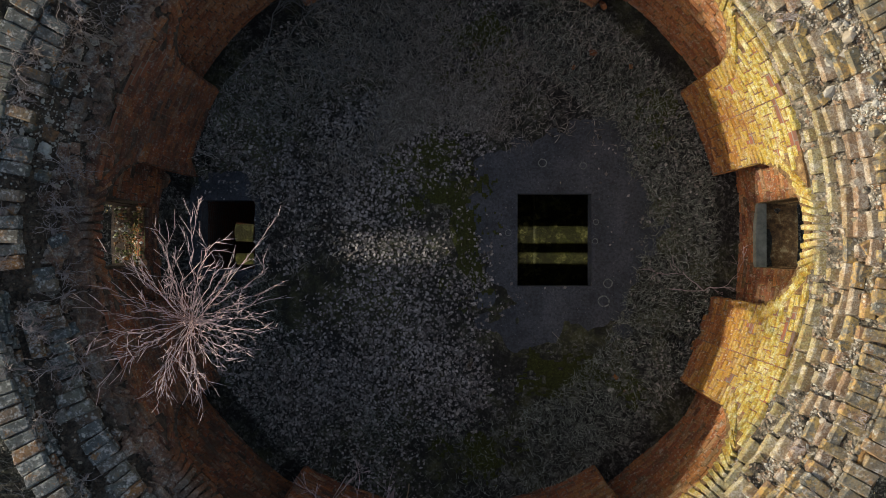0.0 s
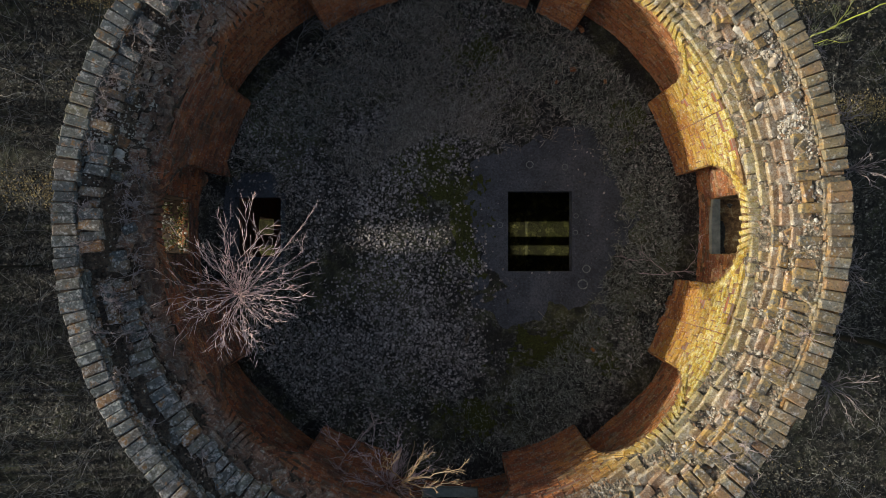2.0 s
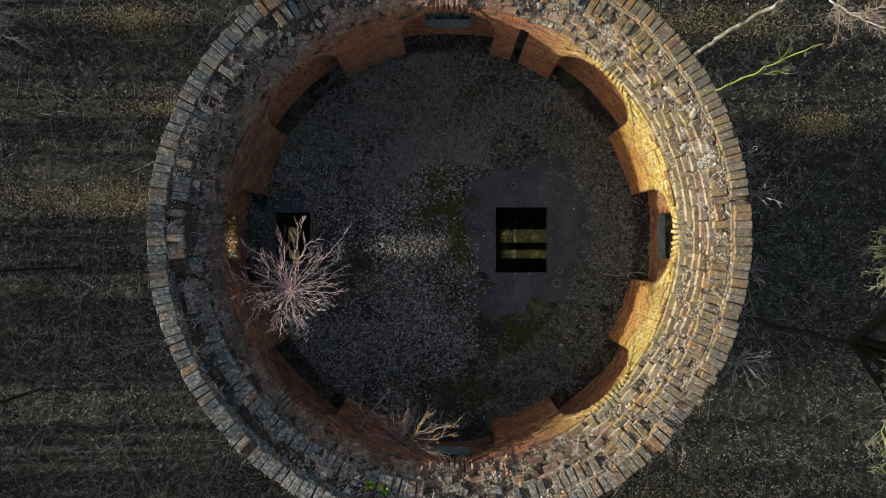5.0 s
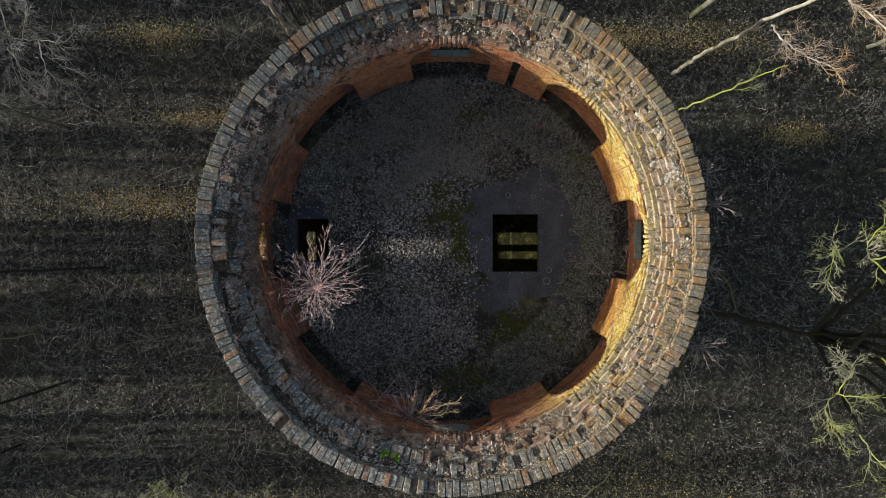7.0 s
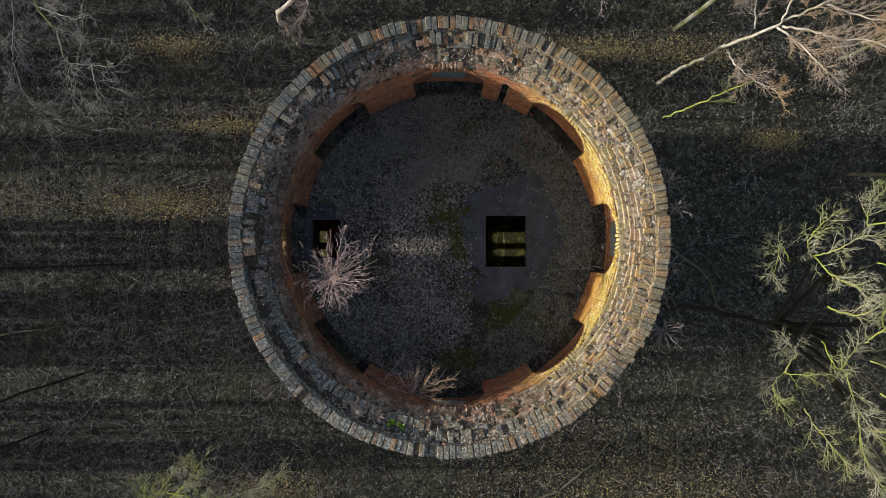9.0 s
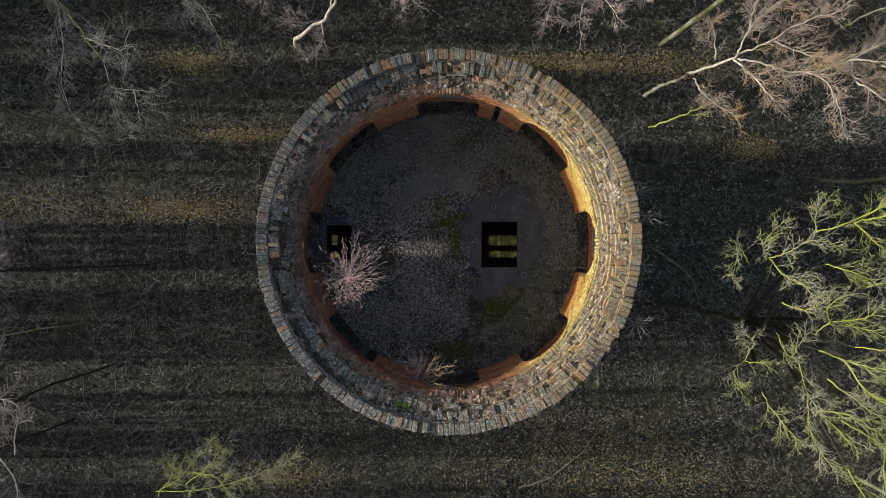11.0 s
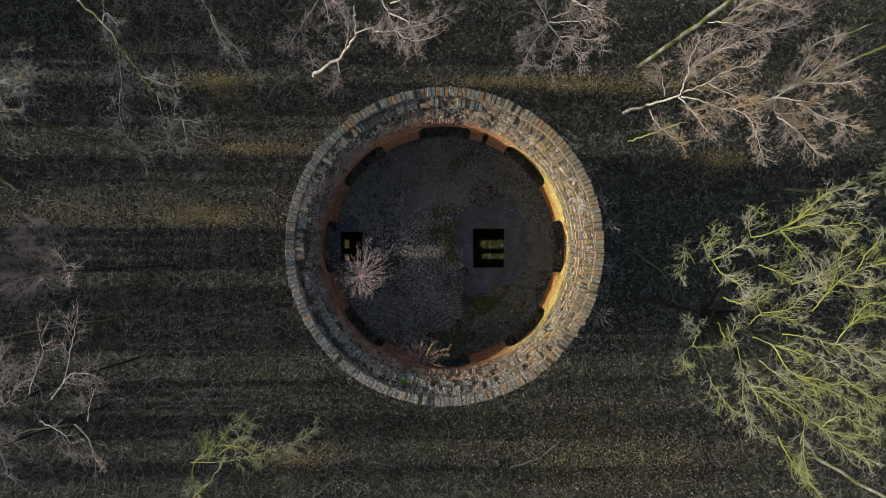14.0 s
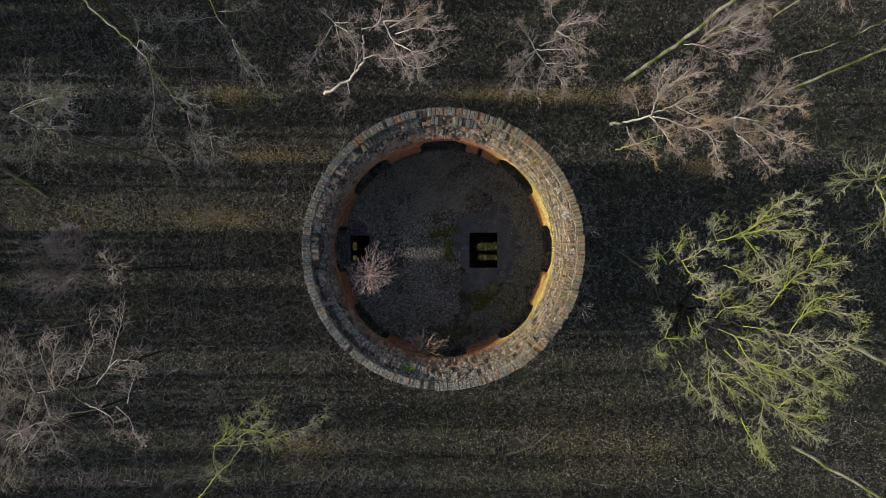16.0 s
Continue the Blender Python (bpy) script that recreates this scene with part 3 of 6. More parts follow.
def sill_litter(w):
    """Moss, leaves and crumbs of brick and lime lying in the western window."""
    rnd = random.Random(64)
    for name, label, count, cols in (("sill_leaves", "wet orange and brown leaves", 260, ((0.08, 0.05, 0.025), (0.20, 0.11, 0.045), (0.42, 0.18, 0.05))), ("sill_crumbs", "white crumbs of lime", 120, ((0.30, 0.30, 0.26), (0.50, 0.49, 0.44), (0.62, 0.61, 0.57))), ("sill_moss", "tufts of green moss", 320, ((0.04, 0.045, 0.018), (0.10, 0.11, 0.04), (0.19, 0.20, 0.09)))):
        v, f = [], []
        for i in range(count):
            x, y = rnd.uniform(3.98, 4.42), rnd.uniform(-0.37, 0.37)
            if noise.noise((x * 7, y * 7, count)) < -0.1:
                continue
            z = 11.15 - 0.20 * min(1, (x - 3.94) / 0.23) + 0.02
            r, a = rnd.uniform(0.012, 0.032), rnd.uniform(0, 6.3)
            b = len(v)
            v += [(x + r * math.cos(a + k * 1.571), y + 0.7 * r * math.sin(a + k * 1.571), z + rnd.uniform(0, 0.02)) for k in range(4)] + [(x, y, z + 0.03)]
            f += [(b + k, b + (k + 1) % 4, b + 4) for k in range(4)]
        tagged(part(name, mesh(name, v, f, make_leaf(name, *cols)), w, label=label), kind="stuff")


sill_litter(walls[4])


# ---- broken top of the wall ----
def wrap(a):
    return (a + 180) % 360 - 180


def west(deg):
    """1 on the western side of the ring, 0 on the eastern one."""
    c = -math.cos(radians(deg))
    return min(1.0, max(0.0, 0.5 + 1.3 * c))


def bed_height(r, deg):
    q = polar(r, deg)
    u = (r - 3.62) / (4.5 - 3.62)
    e = 12.70 + 0.03 * min(1, u * 10) + 0.44 * min(1.0, u * 1.35) ** 0.85
    w = 12.69 + 0.39 * min(1.0, u * 1.5) ** 0.8
    z = e + (w - e) * west(deg)
    if -172 < wrap(deg) < -92 and 4.10 < r < 4.30:
        z -= 0.03
    z += 0.065 * noise.noise((q[0] * 3.1, q[1] * 3.1, 2.0)) + 0.03 * noise.noise((q[0] * 9, q[1] * 9, 7.0)) + 0.014 * noise.noise((q[0] * 25, q[1] * 25, 5.0))
    d = wrap(deg)
    if 120 < d or d < -172:
        z += 0.10 * min(1.0, max(0.0, (r - 3.95) / 0.12)) * min(1.0, (d - 120) / 8 if d > 0 else 1.0)
    return min(z, 13.17) if r > 4.2 else z


def make_bed_mesh():
    nr, na = 24, 540
    v = []
    for i in range(na):
        deg = 360 * i / na
        edge = 3.655 + 0.035 * noise.noise((deg * 0.2, 1, 1)) + 0.02 * noise.noise((deg * 0.9, 2, 1))
        for j in range(nr):
            r = edge + (4.50 - edge) * j / (nr - 1)
            v.append(polar(r, deg, bed_height(r, deg)))
        v.append(polar(4.505, deg, 12.60))
        v.append(polar(edge, deg, 12.60))
    n = nr + 2
    f = [(i * n + j, i * n + (j + 1) % n, ((i + 1) % na) * n + (j + 1) % n, ((i + 1) % na) * n + j) for i in range(na) for j in range(n)]
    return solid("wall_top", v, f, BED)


wall_top = tagged(new("wall_top", make_bed_mesh()), "crumbling wall top of rubble, lime mortar and soil", "wall", kind="structure")


def gone(deg):
    """Where the outer ring of bricks has broken away."""
    d = wrap(deg)
    return -41 < d < -34 or 96 < d < 101 or 62 < d < 64 or -97 < d < -93 or 5.5 < d < 8


def coping_core():
    v, f = [], []
    na = 240
    for i in range(na):
        deg = 360 * i / na
        for r, z in ((4.31, 13.0), (4.52, 13.0), (4.52, 13.246), (4.31, 13.225)):
            v.append(polar(r + 0.01 * noise.noise((deg, 0.3, 0)), deg, z + (0.012 * noise.noise((deg * 0.7, 3, r)) - (0.13 if gone(deg) else 0) if z > 13.1 else 0)))
    f = [(i * 4 + j, i * 4 + (j + 1) % 4, ((i + 1) % na) * 4 + (j + 1) % 4, ((i + 1) % na) * 4 + j) for i in range(na) for j in range(4)]
    return solid("coping", v, f, MORTAR)


coping = tagged(new("coping", coping_core()), "outer ring of weathered grey-green header bricks on the wall top", "coping", kind="structure")


def lay(parent, r, deg, z, length=0.25, width=0.115, height=0.075, turn=0.0, lean=0.0, meshes=None, slope=-6.0):
    """A header brick lying on the wall top, its length along the radius."""
    m = Matrix.Translation(polar(r, deg, z)) @ pose(0, 0, 0, 0, 0, deg + turn) @ pose(0, 0, 0, rnd.uniform(-2, 2) + lean, slope + rnd.uniform(-2, 2), 0)
    return part("brick", rnd.choice(meshes or TOP_BRICKS), parent, m @ Matrix.Diagonal((length, width, height, 1)))


COUNT_A = 222
for i in range(COUNT_A):
    deg = 360 * i / COUNT_A + rnd.uniform(-0.10, 0.10)
    if gone(deg) or rnd.random() < 0.03:
        continue
    se = -50 < wrap(deg) < -15
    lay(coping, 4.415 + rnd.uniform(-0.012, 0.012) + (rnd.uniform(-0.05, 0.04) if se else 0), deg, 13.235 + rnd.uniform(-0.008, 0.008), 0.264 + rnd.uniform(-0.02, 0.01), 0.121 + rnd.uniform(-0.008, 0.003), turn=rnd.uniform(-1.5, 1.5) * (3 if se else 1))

under = []
for i in range(COUNT_A):
    deg = 360 * (i + 0.5) / COUNT_A + rnd.uniform(-0.12, 0.12)
    m = Matrix.Translation(polar(4.405 + rnd.uniform(-0.014, 0.010), deg, 13.155)) @ pose(0, 0, 0, 0, 0, deg)
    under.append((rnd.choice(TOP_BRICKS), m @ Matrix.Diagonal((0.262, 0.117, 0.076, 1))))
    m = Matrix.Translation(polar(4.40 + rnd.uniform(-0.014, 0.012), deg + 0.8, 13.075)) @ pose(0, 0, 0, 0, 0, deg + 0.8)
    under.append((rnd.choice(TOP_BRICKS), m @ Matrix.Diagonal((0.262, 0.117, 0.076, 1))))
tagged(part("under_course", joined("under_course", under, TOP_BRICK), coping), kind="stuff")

for i in range(205):
    deg = 360 * i / 205 + rnd.uniform(-0.15, 0.15)
    d = wrap(deg)
    keep = 0.0
    if -170 < d < -95:
        keep = 0.93
    elif d > 172 or d < -170:
        keep = 0.45
    elif 148 < d < 172:
        keep = 0.8
    elif 80 < d < 145:
        keep = 0.75
    elif 40 < d < 80:
        keep = 0.8
    elif -95 < d < -50:
        keep = 0.5
    elif -50 < d < -8:
        keep = 0.85
    else:
        keep = 0.25
    if rnd.random() > keep:
        continue
    r = 3.985 if -175 < d < -95 else 4.145
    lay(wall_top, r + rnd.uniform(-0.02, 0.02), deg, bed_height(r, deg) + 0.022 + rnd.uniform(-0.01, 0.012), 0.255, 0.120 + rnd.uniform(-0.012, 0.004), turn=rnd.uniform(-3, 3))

# the inner courses, stepped back and broken
def step_brick(r, deg, z, length, turn, height=0.068, lean=0.0, old=0.96):
    k = int(((deg + 22.5) % 360) // 45)
    w = walls[k]
    m = Matrix.Translation(polar(r, deg, z)) @ pose(0, 0, 0, 0, 0, deg + turn) @ pose(0, 0, 0, rnd.uniform(-3, 3) + lean, rnd.uniform(-3, 3), 0) @ Matrix.Diagonal((length, 0.115, height, 1))
    part("brick", rnd.choice(TOP_BRICKS if rnd.random() < old else WALL_BRICKS), w, w.matrix_basis.inverted() @ m)


# stepped courses that climb from the inner face to the coping
for k in range(6):
    r = 3.70 + 0.082 * k
    n = round(2 * math.pi * r / 0.258)
    off = rnd.uniform(0, 4)
    for i in range(n):
        deg = 360 * i / n + off + rnd.uniform(-0.3, 0.3)
        wv = west(deg)
        keep = 0.97 - 0.05 * k if wv < 0.5 else (0.30 if k < 3 else 0.12)
        if 50 < wrap(deg) < 125 or -125 < wrap(deg) < -55:
            keep *= 0.55
        gap = 0.9 + 0.9 * noise.noise((deg * 0.11, r * 4, 3.0))
        if rnd.random() > keep * min(1.0, max(0.2, gap)):
            continue
        l = 0.25 if rnd.random() < 0.75 else 0.125
        z = bed_height(r, deg) * 0.6 + 0.4 * (12.745 + 0.072 * k) + 0.016
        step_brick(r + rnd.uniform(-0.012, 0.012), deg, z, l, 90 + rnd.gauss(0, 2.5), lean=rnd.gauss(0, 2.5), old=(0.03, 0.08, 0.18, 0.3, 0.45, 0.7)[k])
for i in range(150):
    deg = rnd.uniform(-180, 180)
    if west(deg) > 0.55 and rnd.random() < 0.35:
        continue
    r = rnd.uniform(3.84, 4.22)
    step_brick(r, deg, bed_height(r, deg) + rnd.uniform(-0.03, 0.006), 0.25 * rnd.uniform(0.4, 1.0), rnd.gauss(0, 35), lean=rnd.uniform(-6, 6))


# lumps of lime mortar and broken stone
def chunk(seed, material):
    rnd = random.Random(seed)
    bm = bmesh.new()
    bmesh.ops.create_icosphere(bm, subdivisions=1, radius=0.5)
    for v in bm.verts:
        v.co *= rnd.uniform(0.7, 1.15)
        v.co.z *= 0.75
    me = bpy.data.meshes.new("stone")
    bm.to_mesh(me)
    bm.free()
    me.materials.append(material)
    return me


def make_lime():
    n = Nodes("white_lime")
    c = n.ramp(n.noise(20.0, 6), (0.3, (0.28, 0.265, 0.235)), (0.6, (0.50, 0.485, 0.45)))
    c = n.mix(n.math('MULTIPLY', n.ramp(n.noise(3.0), (0.45, 0.0), (0.65, 1.0)), 0.6), c, (0.30, 0.22, 0.13))
    return n.done(c, 0.95, n.noise(60.0, 6), 0.7, 0.006)


LIME = make_lime()
LIME_CHUNKS = [chunk(60 + i, LIME) for i in range(5)]
STONE_CHUNKS = [chunk(70 + i, BED) for i in range(5)]


def scatter_chunks(n, meshes, size, where):
    out = []
    for i in range(n):
        r, deg = where()
        s = size()
        out.append((rnd.choice(meshes), Matrix.Translation(polar(r, deg, bed_height(r, deg) + 0.2 * s)) @ pose(0, 0, 0, rnd.uniform(0, 40), rnd.uniform(0, 40), rnd.uniform(0, 360)) @ Matrix.Diagonal((s, s * rnd.uniform(0.6, 1), s * rnd.uniform(0.5, 0.9), 1))))
    return out


def white_place():
    k = rnd.random()
    if k < 0.24:
        return rnd.gauss(4.09, 0.07), rnd.gauss(20, 12)
    if k < 0.42:
        return rnd.gauss(3.92, 0.10), rnd.uniform(52, 140)
    if k < 0.56:
        return rnd.gauss(3.92, 0.07), rnd.uniform(-48, -12)
    if k < 0.74:
        return rnd.gauss(4.20, 0.10), rnd.uniform(-128, -60)
    if k < 0.93:
        return rnd.uniform(3.8, 4.3), rnd.choice([rnd.gauss(160, 9), rnd.gauss(165, 4), rnd.gauss(-105, 12)])
    return rnd.uniform(3.75, 4.25), rnd.uniform(-180, 180)


def clip_place(fn):
    def g():
        r, d = fn()
        return min(4.27, max(3.68, r)), d
    return g


lumps = scatter_chunks(6500, LIME_CHUNKS, lambda: rnd.uniform(0.010, 0.036) * (2.2 if rnd.random() < 0.08 else 1), clip_place(white_place))
tagged(part("lime_lumps", joined("lime_lumps", lumps, LIME), wall_top, label="white crumbs of old lime mortar"), kind="stuff")
gravel = scatter_chunks(5200, STONE_CHUNKS, lambda: rnd.uniform(0.010, 0.04) * (1.8 if rnd.random() < 0.06 else 1), lambda: (rnd.uniform(3.67, 4.28), rnd.uniform(-180, 180)))
tagged(part("gravel", joined("gravel", gravel, BED), wall_top, label="brick and mortar gravel"), kind="stuff")
shards = []
for i in range(1100):
    deg = rnd.uniform(95, 285)
    r = 3.66 + abs(rnd.gauss(0, 0.14))
    if r < 4.2:
        q = rnd.uniform(0.25, 0.8)
        shards.append((rnd.choice(WALL_BRICKS), Matrix.Translation(polar(r, deg, bed_height(r, deg) - 0.005)) @ pose(0, 0, 0, rnd.gauss(0, 14), rnd.gauss(0, 14), deg + 90 + rnd.gauss(0, 25)) @ Matrix.Diagonal((0.22 * q, 0.11 * q ** 0.5, 0.05, 1))))
tagged(part("brick_rubble", joined("brick_rubble", shards, BRICK), wall_top, label="broken dark red brick along the inner edge"), kind="stuff")
for i in range(70):
    r, deg = clip_place(white_place)() if i < 30 else (rnd.uniform(3.72, 4.2), rnd.uniform(-60, 130))
    s = rnd.uniform(0.09, 0.19)
    part("stone", rnd.choice(LIME_CHUNKS if i < 30 else STONE_CHUNKS), wall_top, Matrix.Translation(polar(r, deg, bed_height(r, deg) + 0.15 * s)) @ pose(0, 0, 0, rnd.uniform(0, 30), rnd.uniform(0, 30), rnd.uniform(0, 360)) @ Matrix.Diagonal((s, s * 0.8, s * 0.55, 1)))


# dark glazed course under the outer edge
def cornice():
    v, na = [], 240
    for i in range(na):
        deg = 360 * i / na
        for r, z in ((4.46, 12.86), (4.60, 12.90), (4.61, 13.0), (4.46, 13.0)):
            v.append(polar(r + (0.02 * noise.noise((deg * 0.5, 1, 9)) if r > 4.5 else 0), deg, z))
    f = [(i * 4 + j, i * 4 + (j + 1) % 4, ((i + 1) % na) * 4 + (j + 1) % 4, ((i + 1) % na) * 4 + j) for i in range(na) for j in range(4)]
    n = Nodes("tarred_edge")
    c = n.ramp(n.noise(12.0, 6), (0.35, (0.02, 0.024, 0.035)), (0.7, (0.10, 0.12, 0.16)))
    return solid("cornice", v, f, n.done(c, 0.6, n.noise(40.0), 0.6, 0.01))


tagged(new("cornice", cornice()), "blackish blue cornice course below the coping", "cornice", kind="structure")


# ---- inside: debris, leaves ----
def bare(x, y):
    """How bare the concrete lies: 1 swept, 0 covered."""
    a = 1.0 - (abs((x - 1.75) / 1.5) ** 3 + abs((y - 0.1) / 1.7) ** 3) ** (1 / 3)
    b = 1.0 - max(abs(x + 3.35) / 0.6, abs(y - 0.1) / 0.8)
    n = 0.7 * noise.noise((x * 1.1, y * 1.1, 3.3)) + 0.4 * noise.noise((x * 3.3, y * 3.3, 8.1)) + 0.25 * noise.noise((x * 9, y * 9, 1.1))
    return max(a * 2.0, b * 2.0) + n


def in_hatch(x, y, g=0.0):
    return any(a - g < x < b + g and c - g < y < d + g for a, b, c, d in HATCHES)


def debris_height(x, y):
    d = math.hypot(x, y)
    z = Z_FLOOR + 0.03 + 0.02 * noise.noise((x * 2, y * 2, 0)) + 0.012 * noise.noise((x * 9, y * 9, 2))
    ramp = min(1.0, max(0.0, (d - 2.75) / 0.95))
    z += 0.33 * ramp * ramp * (3 - 2 * ramp) * (0.9 + 0.4 * noise.noise((x * 0.9, y * 0.9, 6)))
    k = min(1.0, max(0.0, bare(x, y) * 3.0))
    for a, b, c, e in HATCHES:
        g = max(a - x, x - b, c - y, y - e)
        if g < 0.25:
            k = max(k, 1 - max(0, g) / 0.25)
    return z * (1 - k) + (Z_FLOOR - 0.012) * k


def make_debris():
    s, n = 0.045, 178
    idx, v, f = {}, [], []
    for i in range(n):
        for j in range(n):
            x, y = (i - n / 2) * s, (j - n / 2) * s
            if math.hypot(x, y) < 3.99 and not in_hatch(x, y, 0.03):
                idx[i, j] = len(v)
                v.append((x, y, debris_height(x, y)))
    for i, j in idx:
        q = [(i, j), (i + 1, j), (i + 1, j + 1), (i, j + 1)]
        if all(k in idx for k in q):
            f.append([idx[k] for k in q])
    return mesh("floor_debris", v, f, DEBRIS_SOIL, True)


tagged(new("floor_debris", make_debris()), "dark soil, moss and litter heaped on the tower floor", "debris", kind="stuff")


def scatter_leaves(name, spots, smallest, largest, material, seed, rich=True):
    """Curled dry leaves at the given places: each a bent diamond."""
    g = np.random.default_rng(seed)
    p = np.array(spots)
    n = len(p)
    s = g.uniform(smallest, largest, n)
    w = s * g.uniform(0.5, 0.85, n)
    k = s * g.uniform(0.1, 0.4, n)
    zero = np.zeros(n)
    pts = [(-s / 2, zero, k * 0.3), (zero, -w / 2, k * g.uniform(0.3, 1, n)), (s / 2, zero, k * 0.2), (zero, w / 2, k * g.uniform(0.3, 1, n))]
    tilt, a = g.normal(0, 0.35, n), g.uniform(0, 2 * np.pi, n)
    v = np.empty((n, 4, 3))
    for i, (x, y, z) in enumerate(pts):
        y, z = y * np.cos(tilt) - z * np.sin(tilt), y * np.sin(tilt) + z * np.cos(tilt)
        v[:, i, 0] = p[:, 0] + x * np.cos(a) - y * np.sin(a)
        v[:, i, 1] = p[:, 1] + x * np.sin(a) + y * np.cos(a)
        v[:, i, 2] = p[:, 2] + z + 0.25 * w * np.abs(np.sin(tilt))
    i = 4 * np.arange(n)[:, None]
    f = np.concatenate([i + np.array([[0, 1, 2]]), i + np.array([[0, 2, 3]])]).tolist()
    return mesh(name, v.reshape(-1, 3).tolist(), f, material)


def spots(place, n, seed):
    rnd = random.Random(seed)
    return [q for q in (place(rnd) for _ in range(n)) if q is not None]


def floor_spot(rnd):
    x, y = rnd.uniform(-3.7, 3.7), rnd.uniform(-3.7, 3.7)
    if math.hypot(x, y) > 3.6 or in_hatch(x, y):
        return None
    d = 0.5 + 1.3 * noise.noise((x * 0.8, y * 0.8, 5.5)) + 0.5 * noise.noise((x * 2.6, y * 2.6, 3.5))
    if x > 0.6:
        d *= 0.22
    if y > 1.9:
        d *= 0.85
    if bare(x, y) > 0.3:
        d *= 0.12
    if rnd.random() > d:
        return None
    return (x, y, max(debris_height(x, y), Z_FLOOR) + 0.006)


tagged(new("fallen_leaves", scatter_leaves("fallen_leaves", spots(floor_spot, 74000, 8), 0.022, 0.064, LEAVES, 8)), "withered grey-brown leaves on the tower floor", "leaves", kind="stuff")


def rim_spot(rnd):
    deg, r = rnd.uniform(100, 290), rnd.uniform(3.70, 4.29)
    if rnd.random() > 0.6 + 0.8 * noise.noise((deg * 0.1, r * 3, 4.4)):
        return None
    return polar(r, deg, bed_height(r, deg) + 0.008)


tagged(new("withered_leaves", scatter_leaves("withered_leaves", spots(rim_spot, 6500, 18), 0.018, 0.055, make_leaf("rim_leaves", (0.035, 0.025, 0.02), (0.085, 0.06, 0.045), (0.22, 0.17, 0.13)), 18)), "brown withered leaves caught on the wall top", "leaves", kind="stuff")


# ---- outside: litter on the ground ----
def ground_spot(rnd):
    x, y = rnd.uniform(-27, 27), rnd.uniform(-17, 17)
    if math.hypot(x, y) < 4.6 or rnd.random() > 0.5 + 0.8 * noise.noise((x * 0.35, y * 0.35, 2.5)) + 0.5 * noise.noise((x * 1.3, y * 1.3, 6.5)):
        return None
    return (x, y, ground_height(x, y) + 0.012)


tagged(new("leaf_litter", scatter_leaves("leaf_litter", spots(ground_spot, 270000, 9), 0.05, 0.14, FOREST_LEAVES, 9)), "brown and ochre leaf litter on the woodland ground", "leaves", kind="stuff")


def sunny_spot(rnd):
    # golden leaves laid where sun patches fall: sunlight put into the litter's colour
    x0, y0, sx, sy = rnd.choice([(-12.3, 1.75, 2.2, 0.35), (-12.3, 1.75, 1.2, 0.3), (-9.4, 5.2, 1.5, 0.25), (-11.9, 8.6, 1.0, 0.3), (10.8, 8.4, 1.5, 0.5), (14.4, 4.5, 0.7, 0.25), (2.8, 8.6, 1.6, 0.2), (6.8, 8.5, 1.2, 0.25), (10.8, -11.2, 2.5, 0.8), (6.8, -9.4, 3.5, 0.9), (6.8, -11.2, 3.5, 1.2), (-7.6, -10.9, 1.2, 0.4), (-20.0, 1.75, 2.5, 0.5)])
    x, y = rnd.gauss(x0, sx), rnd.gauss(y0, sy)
    if math.hypot(x, y) < 4.8:
        return None
    return (x, y, ground_height(x, y) + 0.02)


tagged(new("yellow_leaves", scatter_leaves("yellow_leaves", spots(sunny_spot, 26000, 19), 0.03, 0.09, make_leaf("sunlit_leaf", (0.07, 0.052, 0.028), (0.22, 0.165, 0.075), (0.46, 0.37, 0.17)), 19)), "yellow-brown leaves coloured as patches of sun on the ground", "leaves", kind="stuff")


# ---- small things on the tower floor ----
def ring_mark(x, y, r, seed):
    rnd = random.Random(seed)
    v, f = [], []
    n = 26
    for i in range(n):
        a = 360 * i / n
        k = r * (1 + 0.09 * noise.noise((a * 0.03, seed, 0)))
        for d, z in ((0.8, 0.0), (0.86, 0.004), (1.0, 0.004), (1.05, 0.0)):
            q = polar(k * d, a, z)
            v.append(q)
    f = [(i * 4 + j, i * 4 + j + 1, ((i + 1) % n) * 4 + j + 1, ((i + 1) % n) * 4 + j) for i in range(n) for j in range(3) if rnd.random() < 0.9]
    part("lichen_ring", mesh("lichen_ring", v, f, STONE), floor, pose(x, y, Z_FLOOR + 0.001), "pale ring of lichens")


for k, (x, y, r) in enumerate([(1.30, 1.03, 0.06), (1.87, 0.99, 0.05), (2.05, 0.20, 0.04), (2.04, -0.07, 0.04), (2.22, -0.66, 0.065), (2.16, -0.91, 0.08), (2.50, -0.88, 0.05), (2.62, -0.75, 0.055), (0.82, 0.05, 0.045)]):
    ring_mark(x, y, r, k)

